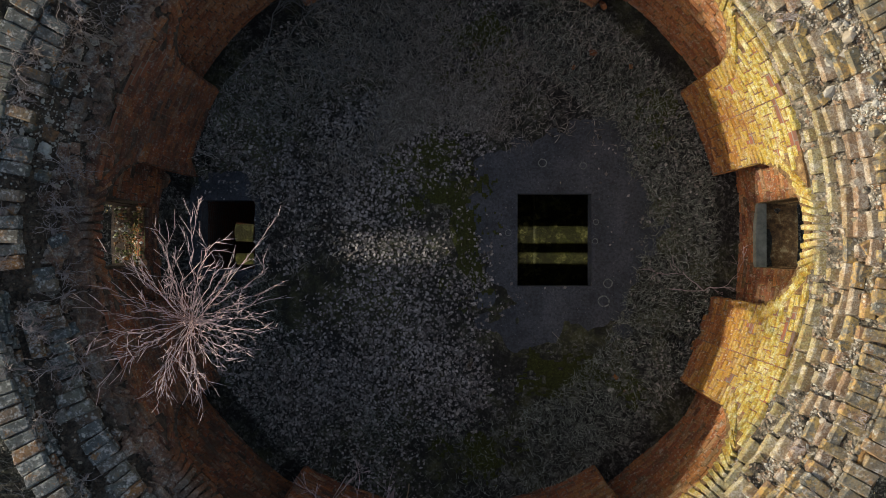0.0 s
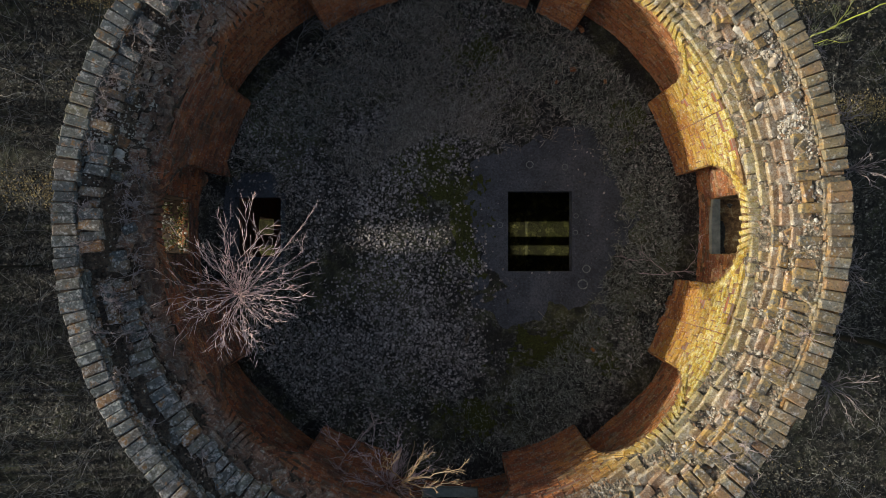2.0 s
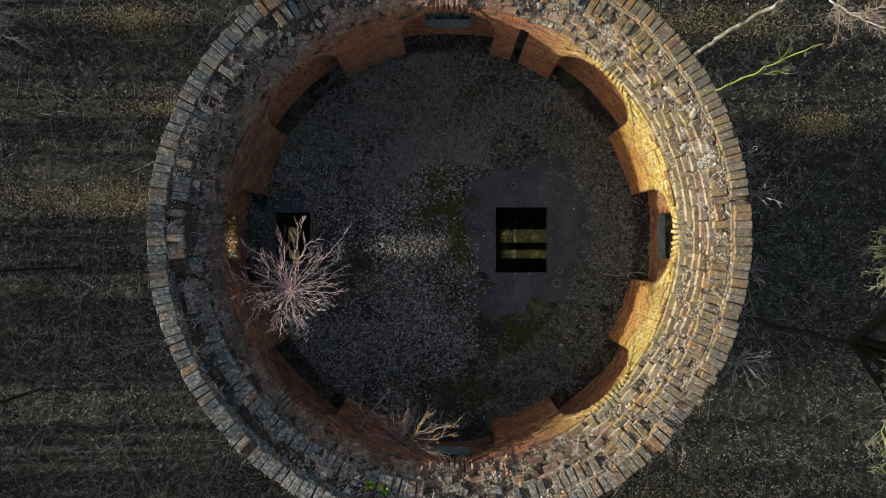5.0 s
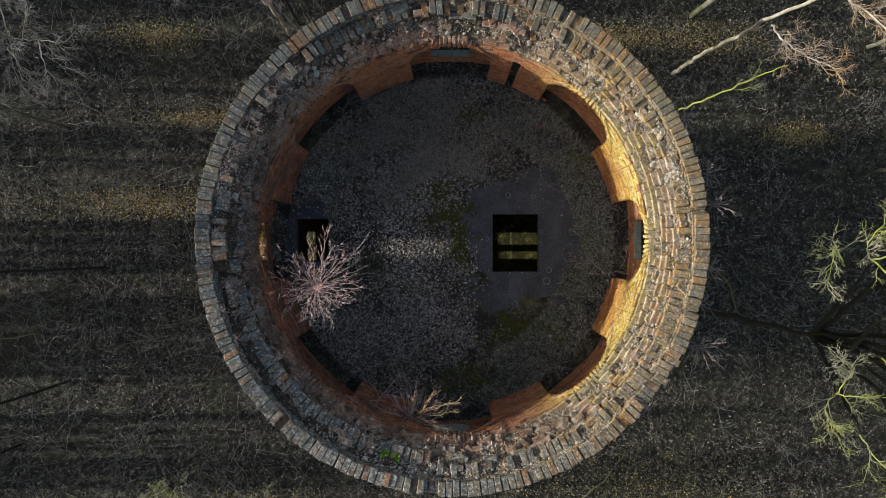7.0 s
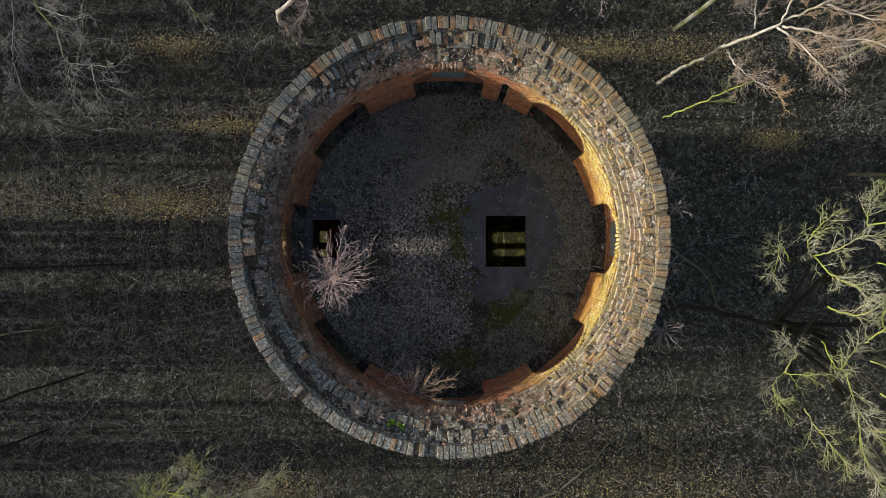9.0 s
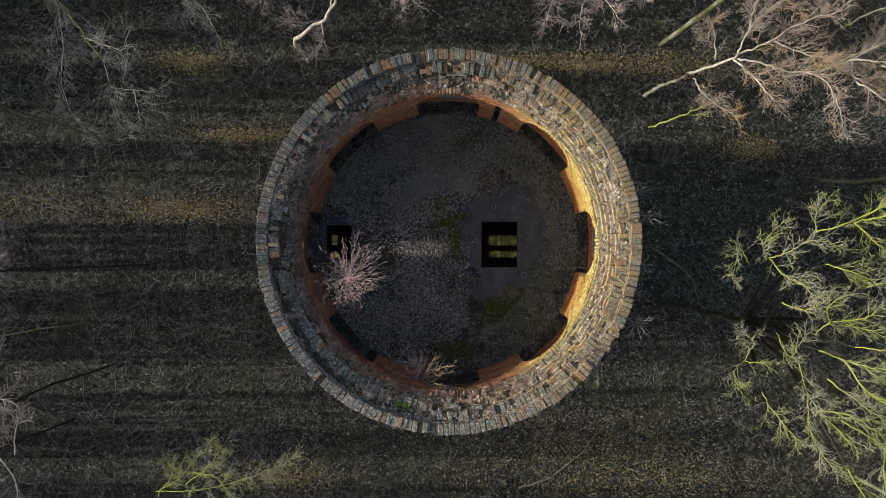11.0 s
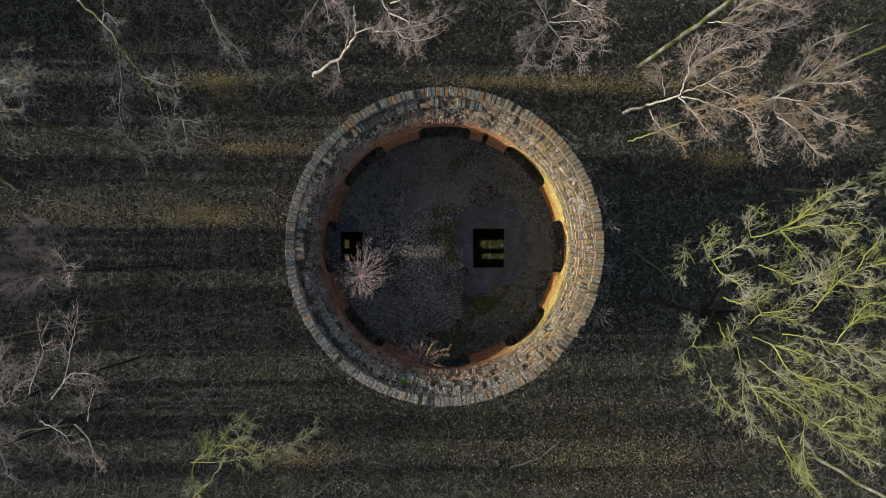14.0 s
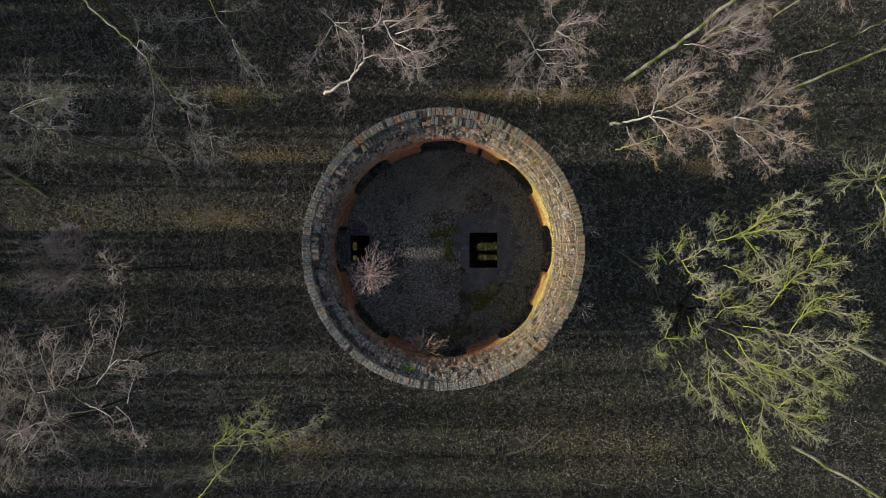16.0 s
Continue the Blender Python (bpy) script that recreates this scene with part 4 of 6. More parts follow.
for k, (x, y, s, red) in enumerate([(1.96, 2.51, 0.10, 1), (1.72, 2.35, 0.06, 1), (2.45, 2.3, 0.06, 1), (2.3, -1.95, 0.07, 1), (2.22, -2.12, 0.10, 0), (2.40, -2.12, 0.09, 0), (2.56, -2.08, 0.09, 0), (2.70, -2.1, 0.07, 0), (0.36, 2.66, 0.16, 0), (0.28, -1.78, 0.22, 0), (2.05, 3.1, 0.12, 1), (-2.62, 1.95, 0.10, 0), (2.35, -1.75, 0.05, 0), (-1.5, 1.4, 0.10, 0), (1.55, 0.75, 0.05, 0)]):
    m = pose(x, y, max(debris_height(x, y), Z_FLOOR) + 0.25 * s, 8 * k, 5 * k, 47 * k) @ Matrix.Diagonal((s, s * 0.7, s * 0.45, 1))
    if red:
        ob = new("brick_fragment", WALL_BRICKS[k % 6])
        tagged(ob, "small broken piece of orange brick on the floor", "brick")
    else:
        ob = new("rubble_stone", (LIME_CHUNKS + STONE_CHUNKS)[k % 10])
        tagged(ob, "pale lump of mortar rubble on the floor", "stone")
    ob.matrix_basis = m


# cushions of moss
def moss_patch(x0, y0, rx, ry, seed):
    n, idx, v, f = 80, {}, [], []
    for i in range(n):
        for j in range(n):
            u, w = 2 * i / (n - 1) - 1, 2 * j / (n - 1) - 1
            x, y = x0 + u * rx, y0 + w * ry
            k = 1 - math.hypot(u, w) + 0.9 * noise.noise((x * 3, y * 3, seed)) + 0.8 * noise.noise((x * 11, y * 11, seed)) + 0.5 * noise.noise((x * 27, y * 27, seed))
            if k > 0.32 and not in_hatch(x, y, 0.06) and math.hypot(x, y) < 3.55:
                idx[i, j] = len(v)
                v.append((x, y, max(debris_height(x, y), Z_FLOOR) + 0.003 + 0.011 * min(1, k) + 0.008 * noise.noise((x * 40, y * 40, 0))))
    for i, j in idx:
        q = [(i, j), (i + 1, j), (i + 1, j + 1), (i, j + 1)]
        if all(k in idx for k in q):
            f.append([idx[k] for k in q])
    tagged(new("moss_patch", mesh("moss_patch", v, f, MOSS, True)), "dark olive cushion of moss on the floor", "moss", kind="stuff")


def make_moss():
    n = Nodes("floor_moss")
    c = n.ramp(n.noise(45.0, 8, 0.8), (0.38, (0.026, 0.028, 0.008)), (0.52, (0.058, 0.063, 0.014)), (0.65, (0.12, 0.125, 0.034)))
    return n.done(c, 0.95, n.noise(90.0, 6, 0.7), 1.0, 0.02)


MOSS = make_moss()
for k, q in enumerate([(0.30, -0.05, 0.45, 1.15), (1.65, -1.95, 1.15, 0.42), (-0.3, 1.1, 0.8, 0.5), (-0.2, 0.55, 0.5, 0.4), (0.35, 2.6, 0.75, 0.8), (2.9, 1.7, 0.4, 0.5), (0.4, -3.0, 0.7, 0.4)]):
    moss_patch(*q, k)


# ---- trees and bushes ----
class Wood:
    """Gathers tapered tubes into one mesh."""
    def __init__(self):
        self.v, self.f = [], []

    def tube(self, pts, r0, r1, sides=3):
        n = len(pts)
        prev = None
        base = len(self.v)
        for i, p in enumerate(pts):
            d = (pts[min(i + 1, n - 1)] - pts[max(i - 1, 0)])
            d = d.normalized() if d.length > 1e-6 else Vector((0, 0, 1))
            side = d.orthogonal().normalized() if prev is None else (prev - d * prev.dot(d))
            side = side.normalized() if side.length > 1e-6 else d.orthogonal().normalized()
            prev = side
            up = d.cross(side)
            r = r0 + (r1 - r0) * i / (n - 1)
            for k in range(sides):
                a = 2 * math.pi * k / sides
                self.v.append(p + (side * math.cos(a) + up * math.sin(a)) * r)
        for i in range(n - 1):
            for k in range(sides):
                a, b = base + i * sides + k, base + i * sides + (k + 1) % sides
                self.f.append((a, b, b + sides, a + sides))
        self.f.append(tuple(base + k for k in range(sides))[::-1])
        self.f.append(tuple(base + (n - 1) * sides + k for k in range(sides)))

    def mesh(self, name, material):
        return mesh(name, self.v, self.f, material, True)


def bent(pts, n, rnd, amount):
    """A wandering line through the given points, n steps for each stretch."""
    pts = [Vector(p) for p in pts]
    out = [pts[0]]
    for i in range(len(pts) - 1):
        p0, p1, p2, p3 = pts[max(i - 1, 0)], pts[i], pts[i + 1], pts[min(i + 2, len(pts) - 1)]
        for k in range(1, n + 1):
            t = k / n
            q = 0.5 * ((2 * p1) + (p2 - p0) * t + (2 * p0 - 5 * p1 + 4 * p2 - p3) * t * t + (3 * p1 - p0 - 3 * p2 + p3) * t ** 3)
            if k < n or i < len(pts) - 2:
                q = q + Vector([rnd.gauss(0, amount) for _ in range(3)])
            out.append(q)
    return out


def shoot(rnd, start, way, length, steps, curl, lift):
    p, d = start.copy(), way.normalized()
    out = [p.copy()]
    for i in range(steps):
        d = (d + Vector([rnd.gauss(0, curl) for _ in range(3)]) + Vector((0, 0, lift))).normalized()
        p = p + d * (length / steps)
        out.append(p.copy())
    return out


def sprout(wood, rnd, line, count, reach, depth, style, r, first=0.2):
    """Side shoots along a line, and shoots on these in turn."""
    curl, lift, spread, many = style
    n = len(line)
    for c in range(count):
        t = (first + (1 - first) * (c + rnd.random()) / count) * (n - 1)
        i = min(int(t), n - 2)
        at = line[i].lerp(line[i + 1], t - i)
        along = (line[i + 1] - line[i]).normalized()
        side = Vector([rnd.gauss(0, 1) for _ in range(3)])
        side = (side - along * side.dot(along)).normalized()
        length = reach * rnd.uniform(0.5, 1.2) * (1 - 0.35 * t / (n - 1))
        s = shoot(rnd, at, along + side * spread * rnd.uniform(0.6, 1.3), length, 4 if depth > 1 else (3 if depth else 2), curl, lift)
        wood.tube(s, r, r * 0.45, 4 if depth > 1 else 3)
        if depth > 0:
            sprout(wood, rnd, s, max(2, round(many * rnd.uniform(0.7, 1.3))), length * 0.66, depth - 1, style, max(r * 0.55, 0.0036), 0.15)


def tree(name, label, trunk, limbs, style, counts, reach, bark, twig_bark, seed, r_trunk=0.13, group="", sizes=(0.018, 0.05), fans=(), limb_bark=None, dense=7, boughs=(), fine=2):
    """A bare tree: its trunk, boughs and limbs follow the given points, the rest grows from them."""
    rnd = random.Random(seed)
    base = Vector(trunk[0])
    thing = new(name)
    thing.location = base
    tw = Wood()
    line = bent([Vector(p) - base for p in trunk], 6, rnd, 0.03)
    tw.tube(line, r_trunk, r_trunk * 0.35, 9)
    part("trunk", tw.mesh("trunk", bark), thing)
    for bough in boughs:
        lw = Wood()
        lw.tube(bent([Vector(p) - base for p in bough], 5, rnd, 0.03), r_trunk * 0.55, sizes[1] * 0.9, 7)
        part("bough", lw.mesh("bough", bark), thing)
    for limb in limbs:
        lw = Wood()
        l = bent([Vector(p) - base for p in limb], 6, rnd, 0.035 if fine > 1 else 0.012)
        lw.tube(l, sizes[1] * rnd.uniform(0.8, 1.1), sizes[1] * (0.28 if fine > 1 else 0.2), 6)
        arm = part("limb", lw.mesh("limb", limb_bark or bark), thing)
        spray = Wood()
        span = sum((b - a).length for a, b in zip(l, l[1:]))
        sprout(spray, rnd, l, max(3, round(counts[0] * (span / 2.0 if fine < 2 else 1))), reach, 2, style, sizes[0], 0.18)
        tagged(part("spray", spray.mesh("spray", twig_bark), arm, label="bare fine twigs"), kind="stuff")
    for node, radius, count in fans:
        c = Vector(node) - base
        for i in range(count):
            a = 2 * math.pi * (i + 0.7 * rnd.random()) / count
            up = rnd.uniform(0.1, 1.3)
            d = Vector((math.cos(a), math.sin(a), up)).normalized()
            k = radius * rnd.uniform(0.7, 1.1)
            l = bent([c, c + d * k * 0.5 + Vector((0, 0, -0.06 * k)), c + d * k], 4, rnd, 0.03)
            lw = Wood()
            lw.tube(l, sizes[1] * 0.55, sizes[1] * 0.18, 6)
            arm = part("limb", lw.mesh("limb", limb_bark or bark), thing)
            spray = Wood()
            sprout(spray, rnd, l, dense, radius * 0.5, 2, style, sizes[0] * 0.7, 0.25)
            tagged(part("spray", spray.mesh("spray", twig_bark), arm, label="bare fine twigs"), kind="stuff")
    if counts[1]:
        crown = Wood()
        sprout(crown, rnd, line, counts[1], reach * 0.8, 2, style, sizes[0], 0.55)
        tagged(part("crown", crown.mesh("crown", twig_bark), thing, label="bare twigs"), kind="stuff")
    return tagged(thing, label, "tree", group or "trees round the tower")


LIME_STYLE = (0.11, 0.02, 0.8, 6)      # curl, lift, spread, shoots on a shoot
BIRCH_STYLE = (0.09, -0.01, 0.75, 6)
DROOP_STYLE = (0.13, -0.05, 0.8, 6)

UP_STYLE = (0.12, 0.05, 0.95, 5)       # shoots that turn towards the light
tree("lime_tree", "bare broad tree with yellow-green mossy limbs in the sun", [(9.9, -2.7, -0.1), (9.6, -2.5, 4.5), (9.35, -2.4, 9.0)],
     [[(9.07, 0.27, 12.6), (9.47, 0.41, 13), (9.85, 0.8, 13.8), (10.28, 1.03, 14.4), (10.74, 1.28, 15)],
      [(9.64, 0.45, 13.1), (9.7, 0.04, 13.6), (9.86, -0.38, 14), (10.02, -0.84, 14.5)],
      [(9.64, 0.45, 13.1), (9.91, 0.57, 13.7), (10.32, 0.56, 14.2), (10.71, 0.59, 14.8)],
      [(9.73, 0.52, 13.2), (9.83, 0.96, 14), (9.86, 1.32, 14.6), (10.25, 1.48, 15)],
      [(9.07, 0.27, 12.6), (8.68, 0.65, 13.2), (8.66, 0.93, 13.6)],
      [(7.89, -0.4, 12.6), (8, -0.26, 13.2), (8.27, 0.01, 13.6), (8.7, -0.08, 14)],
      [(7.89, -0.4, 12.6), (7.95, -0.81, 13.2), (8.27, -1.14, 13.8)],
      [(7.89, -0.4, 12.6), (7.54, -0.08, 13), (7.69, 0.46, 13.5)],
      [(7.46, -0.52, 12.5), (7.06, -0.18, 12.8), (6.8, -0.91, 13)],
      [(9.02, -2.28, 12.6), (9.14, -1.94, 13), (9.57, -1.78, 13.5), (9.74, -1.38, 14), (9.94, -1.1, 14.4)],
      [(9.37, -1.94, 13.2), (9.61, -2.04, 13.6), (9.83, -2.17, 14)],
      [(9.14, -1.94, 13), (8.81, -1.52, 13.4), (8.97, -1.19, 13.8)],
      [(10.61, -1.88, 13), (10.67, -1.27, 13.6), (10.87, -0.81, 14), (11.24, -0.5, 14.5), (11.48, -0.41, 15)],
      [(10.67, -1.33, 13.6), (10.6, -0.51, 14.1), (10.41, 0.14, 14.6)],
      [(10.76, -0.95, 13.9), (10.96, -1.1, 14.4), (11.15, -0.9, 15)],
      [(11, -0.68, 14.2), (10.94, -0.16, 14.7), (11.04, 0.17, 15.1)],
      [(9.74, -2.53, 13), (10.16, -2.55, 13.4), (10.76, -2.7, 13.9), (11.17, -2.76, 14.6), (11.71, -2.59, 15.2)],
      [(10.67, -2.65, 13.9), (10.71, -2.07, 14.4), (10.97, -1.78, 14.9), (11.69, -1.94, 15.5)],
      [(10.71, -2.07, 14.4), (10.81, -1.48, 14.9), (11.37, -1.35, 15.5)],
      [(10.85, -2.76, 13.9), (11.07, -3.2, 14.5), (11.58, -3.56, 15.2)],
      [(11.03, -2.76, 14.3), (11.37, -3.06, 14.8), (11.69, -2.54, 15.5)],
      [(9.06, -2.66, 12.7), (9.55, -2.86, 13.2), (9.94, -2.95, 13.8), (10.37, -3.14, 14.4)],
      [(9.42, -2.82, 13.1), (9.64, -3.53, 13.7), (10.28, -3.87, 14.4), (10.74, -4.18, 15)],
      [(9.64, -3.53, 13.7), (10.06, -3.6, 14.2), (10.54, -3.64, 14.8)],
      [(8.82, -3.04, 12.3), (8.73, -3.54, 12.7), (8.73, -3.99, 13.2), (9.1, -4.63, 13.9)],
      [(8.72, -3.71, 12.8), (8.5, -4.51, 13.3), (8.69, -5.24, 13.9)],
      [(8.73, -3.99, 13.2), (9.11, -3.97, 13.7), (9.54, -4.29, 14.2)],
      [(9.83, -4.47, 12.4), (10.2, -4.77, 13), (10.47, -5.04, 13.5), (10.7, -5.12, 14), (11.04, -4.89, 14.8)],
      [(10.47, -5.04, 13.5), (10.81, -5.44, 14.1), (11.04, -5.55, 14.8)],
      [(10.28, -4.83, 13.2), (9.85, -5.62, 13.8), (9.64, -6.31, 14.4)],
      [(10.5, -5.01, 13.6), (10.57, -4.55, 14.2), (10.83, -4.61, 14.6)],
      [(7.48, -3.02, 12.2), (7.51, -2.52, 12.6), (7.12, -2.21, 12.9)],
      [(7.48, -3.02, 12.2), (7.08, -3.29, 12.5), (7.12, -3.71, 12.8)],
      [(7.48, -3.02, 12.2), (7.75, -2.98, 12.7)],
      [(8.08, -2.24, 12.6), (8.18, -2.75, 13), (8.28, -2.15, 13.4)],
      [(10.02, -1.09, 13), (10.23, -0.88, 13.6), (10.49, -0.51, 14.2)],
      [(9.3, -0.55, 12.6), (9.55, -0.72, 13.2), (9.85, -1.05, 13.8)],
      [(8.35, -1.51, 12.4), (8.55, -1.64, 13), (8.81, -1.34, 13.4)],
      [(7.96, -3.82, 12.2), (7.99, -4.26, 12.8), (8.28, -4.72, 13.2)],
      [(9.2, -3.33, 12.8), (9.8, -3.95, 13.4), (10.18, -4.34, 14)],
      [(9.86, -5.62, 12.6), (9.91, -6.17, 13.2), (9.96, -6.39, 13.6)],
      [(10.94, -3.55, 13.6), (11.13, -3.9, 14.4), (11.32, -4.09, 15)]],
     UP_STYLE, (21, 0), 0.58, SHADED_BARK, MOSSY_TWIG, 11, 0.14, sizes=(0.0070, 0.018), group="trees round the tower", limb_bark=MOSSY, fine=1,
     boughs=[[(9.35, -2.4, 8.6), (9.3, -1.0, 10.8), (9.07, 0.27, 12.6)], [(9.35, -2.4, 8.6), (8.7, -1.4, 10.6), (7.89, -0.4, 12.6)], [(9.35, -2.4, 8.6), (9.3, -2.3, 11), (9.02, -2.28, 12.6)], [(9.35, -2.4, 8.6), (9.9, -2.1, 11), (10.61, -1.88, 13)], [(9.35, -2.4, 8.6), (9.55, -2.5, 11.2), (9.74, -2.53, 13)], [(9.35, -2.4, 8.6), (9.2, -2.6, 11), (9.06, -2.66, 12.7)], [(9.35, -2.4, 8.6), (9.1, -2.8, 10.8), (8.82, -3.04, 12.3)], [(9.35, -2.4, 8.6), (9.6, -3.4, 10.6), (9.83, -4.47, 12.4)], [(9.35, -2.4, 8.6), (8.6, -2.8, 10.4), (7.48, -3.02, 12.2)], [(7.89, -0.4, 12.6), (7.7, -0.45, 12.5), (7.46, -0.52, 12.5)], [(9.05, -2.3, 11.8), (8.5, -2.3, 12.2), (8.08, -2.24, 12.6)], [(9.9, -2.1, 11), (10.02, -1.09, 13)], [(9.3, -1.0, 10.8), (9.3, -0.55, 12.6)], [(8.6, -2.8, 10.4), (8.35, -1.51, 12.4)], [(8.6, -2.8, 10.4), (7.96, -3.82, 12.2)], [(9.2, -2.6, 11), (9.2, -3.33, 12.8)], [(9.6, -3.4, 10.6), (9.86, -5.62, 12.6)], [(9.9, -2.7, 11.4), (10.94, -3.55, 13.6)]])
tree("lime_tree", "mossy trunk leaning out of the wood, lit yellow-green", [(22.4, -5.2, -0.1), (21.9, -5.4, 2.0), (21.7, -6.0, 5.5), (21.6, -6.2, 9)],
     [[(21.7, -6.0, 5.5), (20.6, -5.6, 8.5)]], LIME_STYLE, (6, 3), 1.1, STEM_MOSS, MOSSY_TWIG, 14, 0.13, sizes=(0.012, 0.035))
tree("lime_tree", "upright mossy trunk with a bare crown", [(19.3, -10.9, -0.1), (19.1, -10.9, 5), (19.1, -11.0, 11)],
     [[(19.1, -10.9, 8), (19.9, -9.8, 11)], [(19.1, -11.0, 9.5), (18.4, -11.9, 12.5)]], LIME_STYLE, (7, 3), 1.1, STEM_MOSS, MOSSY_TWIG, 12, 0.10, sizes=(0.012, 0.03))
tree("lime_tree", "bare mossy tree with sunlit yellowish twigs", [(17.6, 3.0, -0.1), (17.5, 2.6, 3.5), (16.9, 2.8, 6.5), (16.4, 2.6, 10)],
     [[(16.4, 2.6, 10), (14.8, 2.5, 12), (13.4, 2.2, 12.6)], [(16.6, 2.7, 9.5), (15.2, 1.4, 12), (14.2, 0.8, 12.8)], [(16.4, 2.6, 10), (16.4, 3.6, 13)]],
     LIME_STYLE, (11, 2), 1.2, GREY_BARK, MOSSY_TWIG, 13, 0.08, sizes=(0.014, 0.035), limb_bark=MOSSY)
tree("birch_tree", "bare white birch with reddish twigs in low sun", [(9.3, 7.0, -0.1), (7.9, 5.9, 4.6), (7.0, 5.1, 8.4), (6.2, 4.3, 12.0), (6.46, 4.15, 13.8)],
     [[(6.46, 4.16, 13.8), (6.41, 4.45, 14.3), (6.43, 4.65, 14.8), (6.72, 4.8, 15.4), (7.24, 4.9, 16)],
      [(6.51, 4.23, 13.8), (6.88, 4.29, 14.4), (7.05, 4.4, 15), (7.45, 4.37, 15.8)],
      [(6.51, 4.12, 13.8), (6.96, 3.94, 14), (7.3, 3.68, 14.3), (7.72, 3.41, 14.8), (7.87, 2.87, 15), (7.97, 2.19, 15.2)],
      [(6.46, 4.15, 13.7), (6.66, 3.64, 14.1), (6.84, 2.96, 14.6)],
      [(6.97, 4.29, 14.4), (7.39, 3.89, 14.8), (7.66, 3.66, 15.2)],
      [(6.43, 4.51, 14.4), (6.29, 4.87, 14.9), (6.4, 5.2, 15.4)],
      [(6.43, 4.65, 14.8), (6.6, 4.73, 15.1), (6.91, 5.06, 15.7)],
      [(6.13, 4.09, 12.4), (6.18, 3.69, 12.7), (6.35, 3.26, 13.1), (6.64, 2.82, 13.6)],
      [(6.24, 4.26, 13.3), (5.98, 4.58, 13.8), (5.73, 4.82, 14.2)],
      [(7.75, 3.84, 13.4), (8.41, 3.94, 13.5), (8.98, 4.06, 13.9), (9.38, 4.3, 14.5), (9.9, 4.51, 15.3)],
      [(8.98, 4.06, 13.9), (9.32, 3.89, 14.3), (9.68, 3.6, 14.9)],
      [(9.01, 4.05, 13.9), (8.9, 3.55, 14.2), (9.37, 3.46, 14.8)],
      [(8.9, 3.48, 14.2), (9.19, 2.99, 14.6), (9.41, 2.32, 15.1)],
      [(9.23, 4.2, 14.2), (9.29, 4.62, 14.6), (9.21, 4.89, 15.1)],
      [(9.46, 4.31, 14.5), (9.84, 4.11, 15), (10.1, 4.05, 15.5)],
      [(9.38, 4.3, 14.5), (9.68, 4.76, 15), (9.67, 4.99, 15.3)],
      [(9.35, 3.8, 14.3), (9.82, 3.22, 14.9), (10.07, 2.98, 15.3)]],
     (0.10, 0.03, 0.95, 6), (24, 0), 0.60, BIRCH, BIRCH_TWIG, 21, 0.075, sizes=(0.0065, 0.023), limb_bark=BIRCH, fine=1)
tree("sapling", "thin mossy young tree standing by the tower", [(9.5, 5.5, -0.1), (9.3, 5.15, 3.5), (8.9, 4.8, 6.0), (8.95, 4.65, 8.3)],
     [[(9.05, 4.9, 5.2), (9.4, 4.5, 6.6)], [(8.9, 4.75, 6.6), (8.5, 4.9, 8.0)]], LIME_STYLE, (4, 3), 0.4, MOSSY, MOSSY_TWIG, 39, 0.04, sizes=(0.006, 0.012))
tree("birch_tree", "tall bare birch with a mossy green stem", [(10.05, 9.4, -0.1), (10.0, 8.85, 6), (10.04, 8.6, 11.5), (10.1, 8.4, 15)],
     [[(9.92, 8.46, 8), (10.28, 8.03, 9), (10.99, 7.49, 9.6), (11.74, 7.44, 10.4)],
      [(9.9, 8.08, 9.6), (10, 8.2, 10.4), (10.78, 8.62, 11.6)],
      [(9.98, 8.17, 9.8), (10.38, 8.02, 10.6), (10.83, 8.16, 11.5)],
      [(10.04, 8.18, 10), (10.49, 8.57, 11)],
      [(10.39, 8.14, 10.8), (10.58, 7.53, 11.6), (10.82, 7.07, 12.3)],
      [(10.99, 7.49, 9.6), (11.11, 7.07, 10)]], (0.10, 0.05, 0.7, 6), (16, 4), 0.8, STEM_MOSS, PINK_TWIG, 22, 0.12, sizes=(0.006, 0.020), limb_bark=BIRCH, fine=1)
tree("birch_tree", "bare white-stemmed birch standing upright", [(17.3, 8.1, -0.1), (17.2, 7.9, 5), (17.2, 7.8, 9.5), (17.0, 7.6, 14)],
     [[(17.2, 7.8, 9), (16.4, 8.4, 12)], [(17.1, 7.7, 11), (17.6, 7.2, 14)]], BIRCH_STYLE, (6, 3), 1.0, STEM_MOSS, PINK_TWIG, 23, 0.085, sizes=(0.010, 0.026))
tree("birch_tree", "slender crooked birch stem, white and bare", [(18.7, 10.2, -0.1), (18.5, 10.1, 1.5), (18.7, 9.8, 4.5), (18.5, 9.6, 8), (18.4, 9.5, 12)],
     [[(18.5, 9.6, 8), (18.0, 9.0, 10)]], BIRCH_STYLE, (5, 3), 0.9, STEM_MOSS, PINK_TWIG, 34, 0.05, sizes=(0.009, 0.022))
tree("birch_tree", "mossy young birch behind the others, bare", [(18.3, 12.9, -0.1), (18.2, 12.7, 5), (18.1, 12.6, 12)],
     [[(18.2, 12.7, 7), (17.4, 12.0, 9.5)]], BIRCH_STYLE, (6, 4), 0.9, STEM_MOSS, PINK_TWIG, 35, 0.06, sizes=(0.009, 0.022))
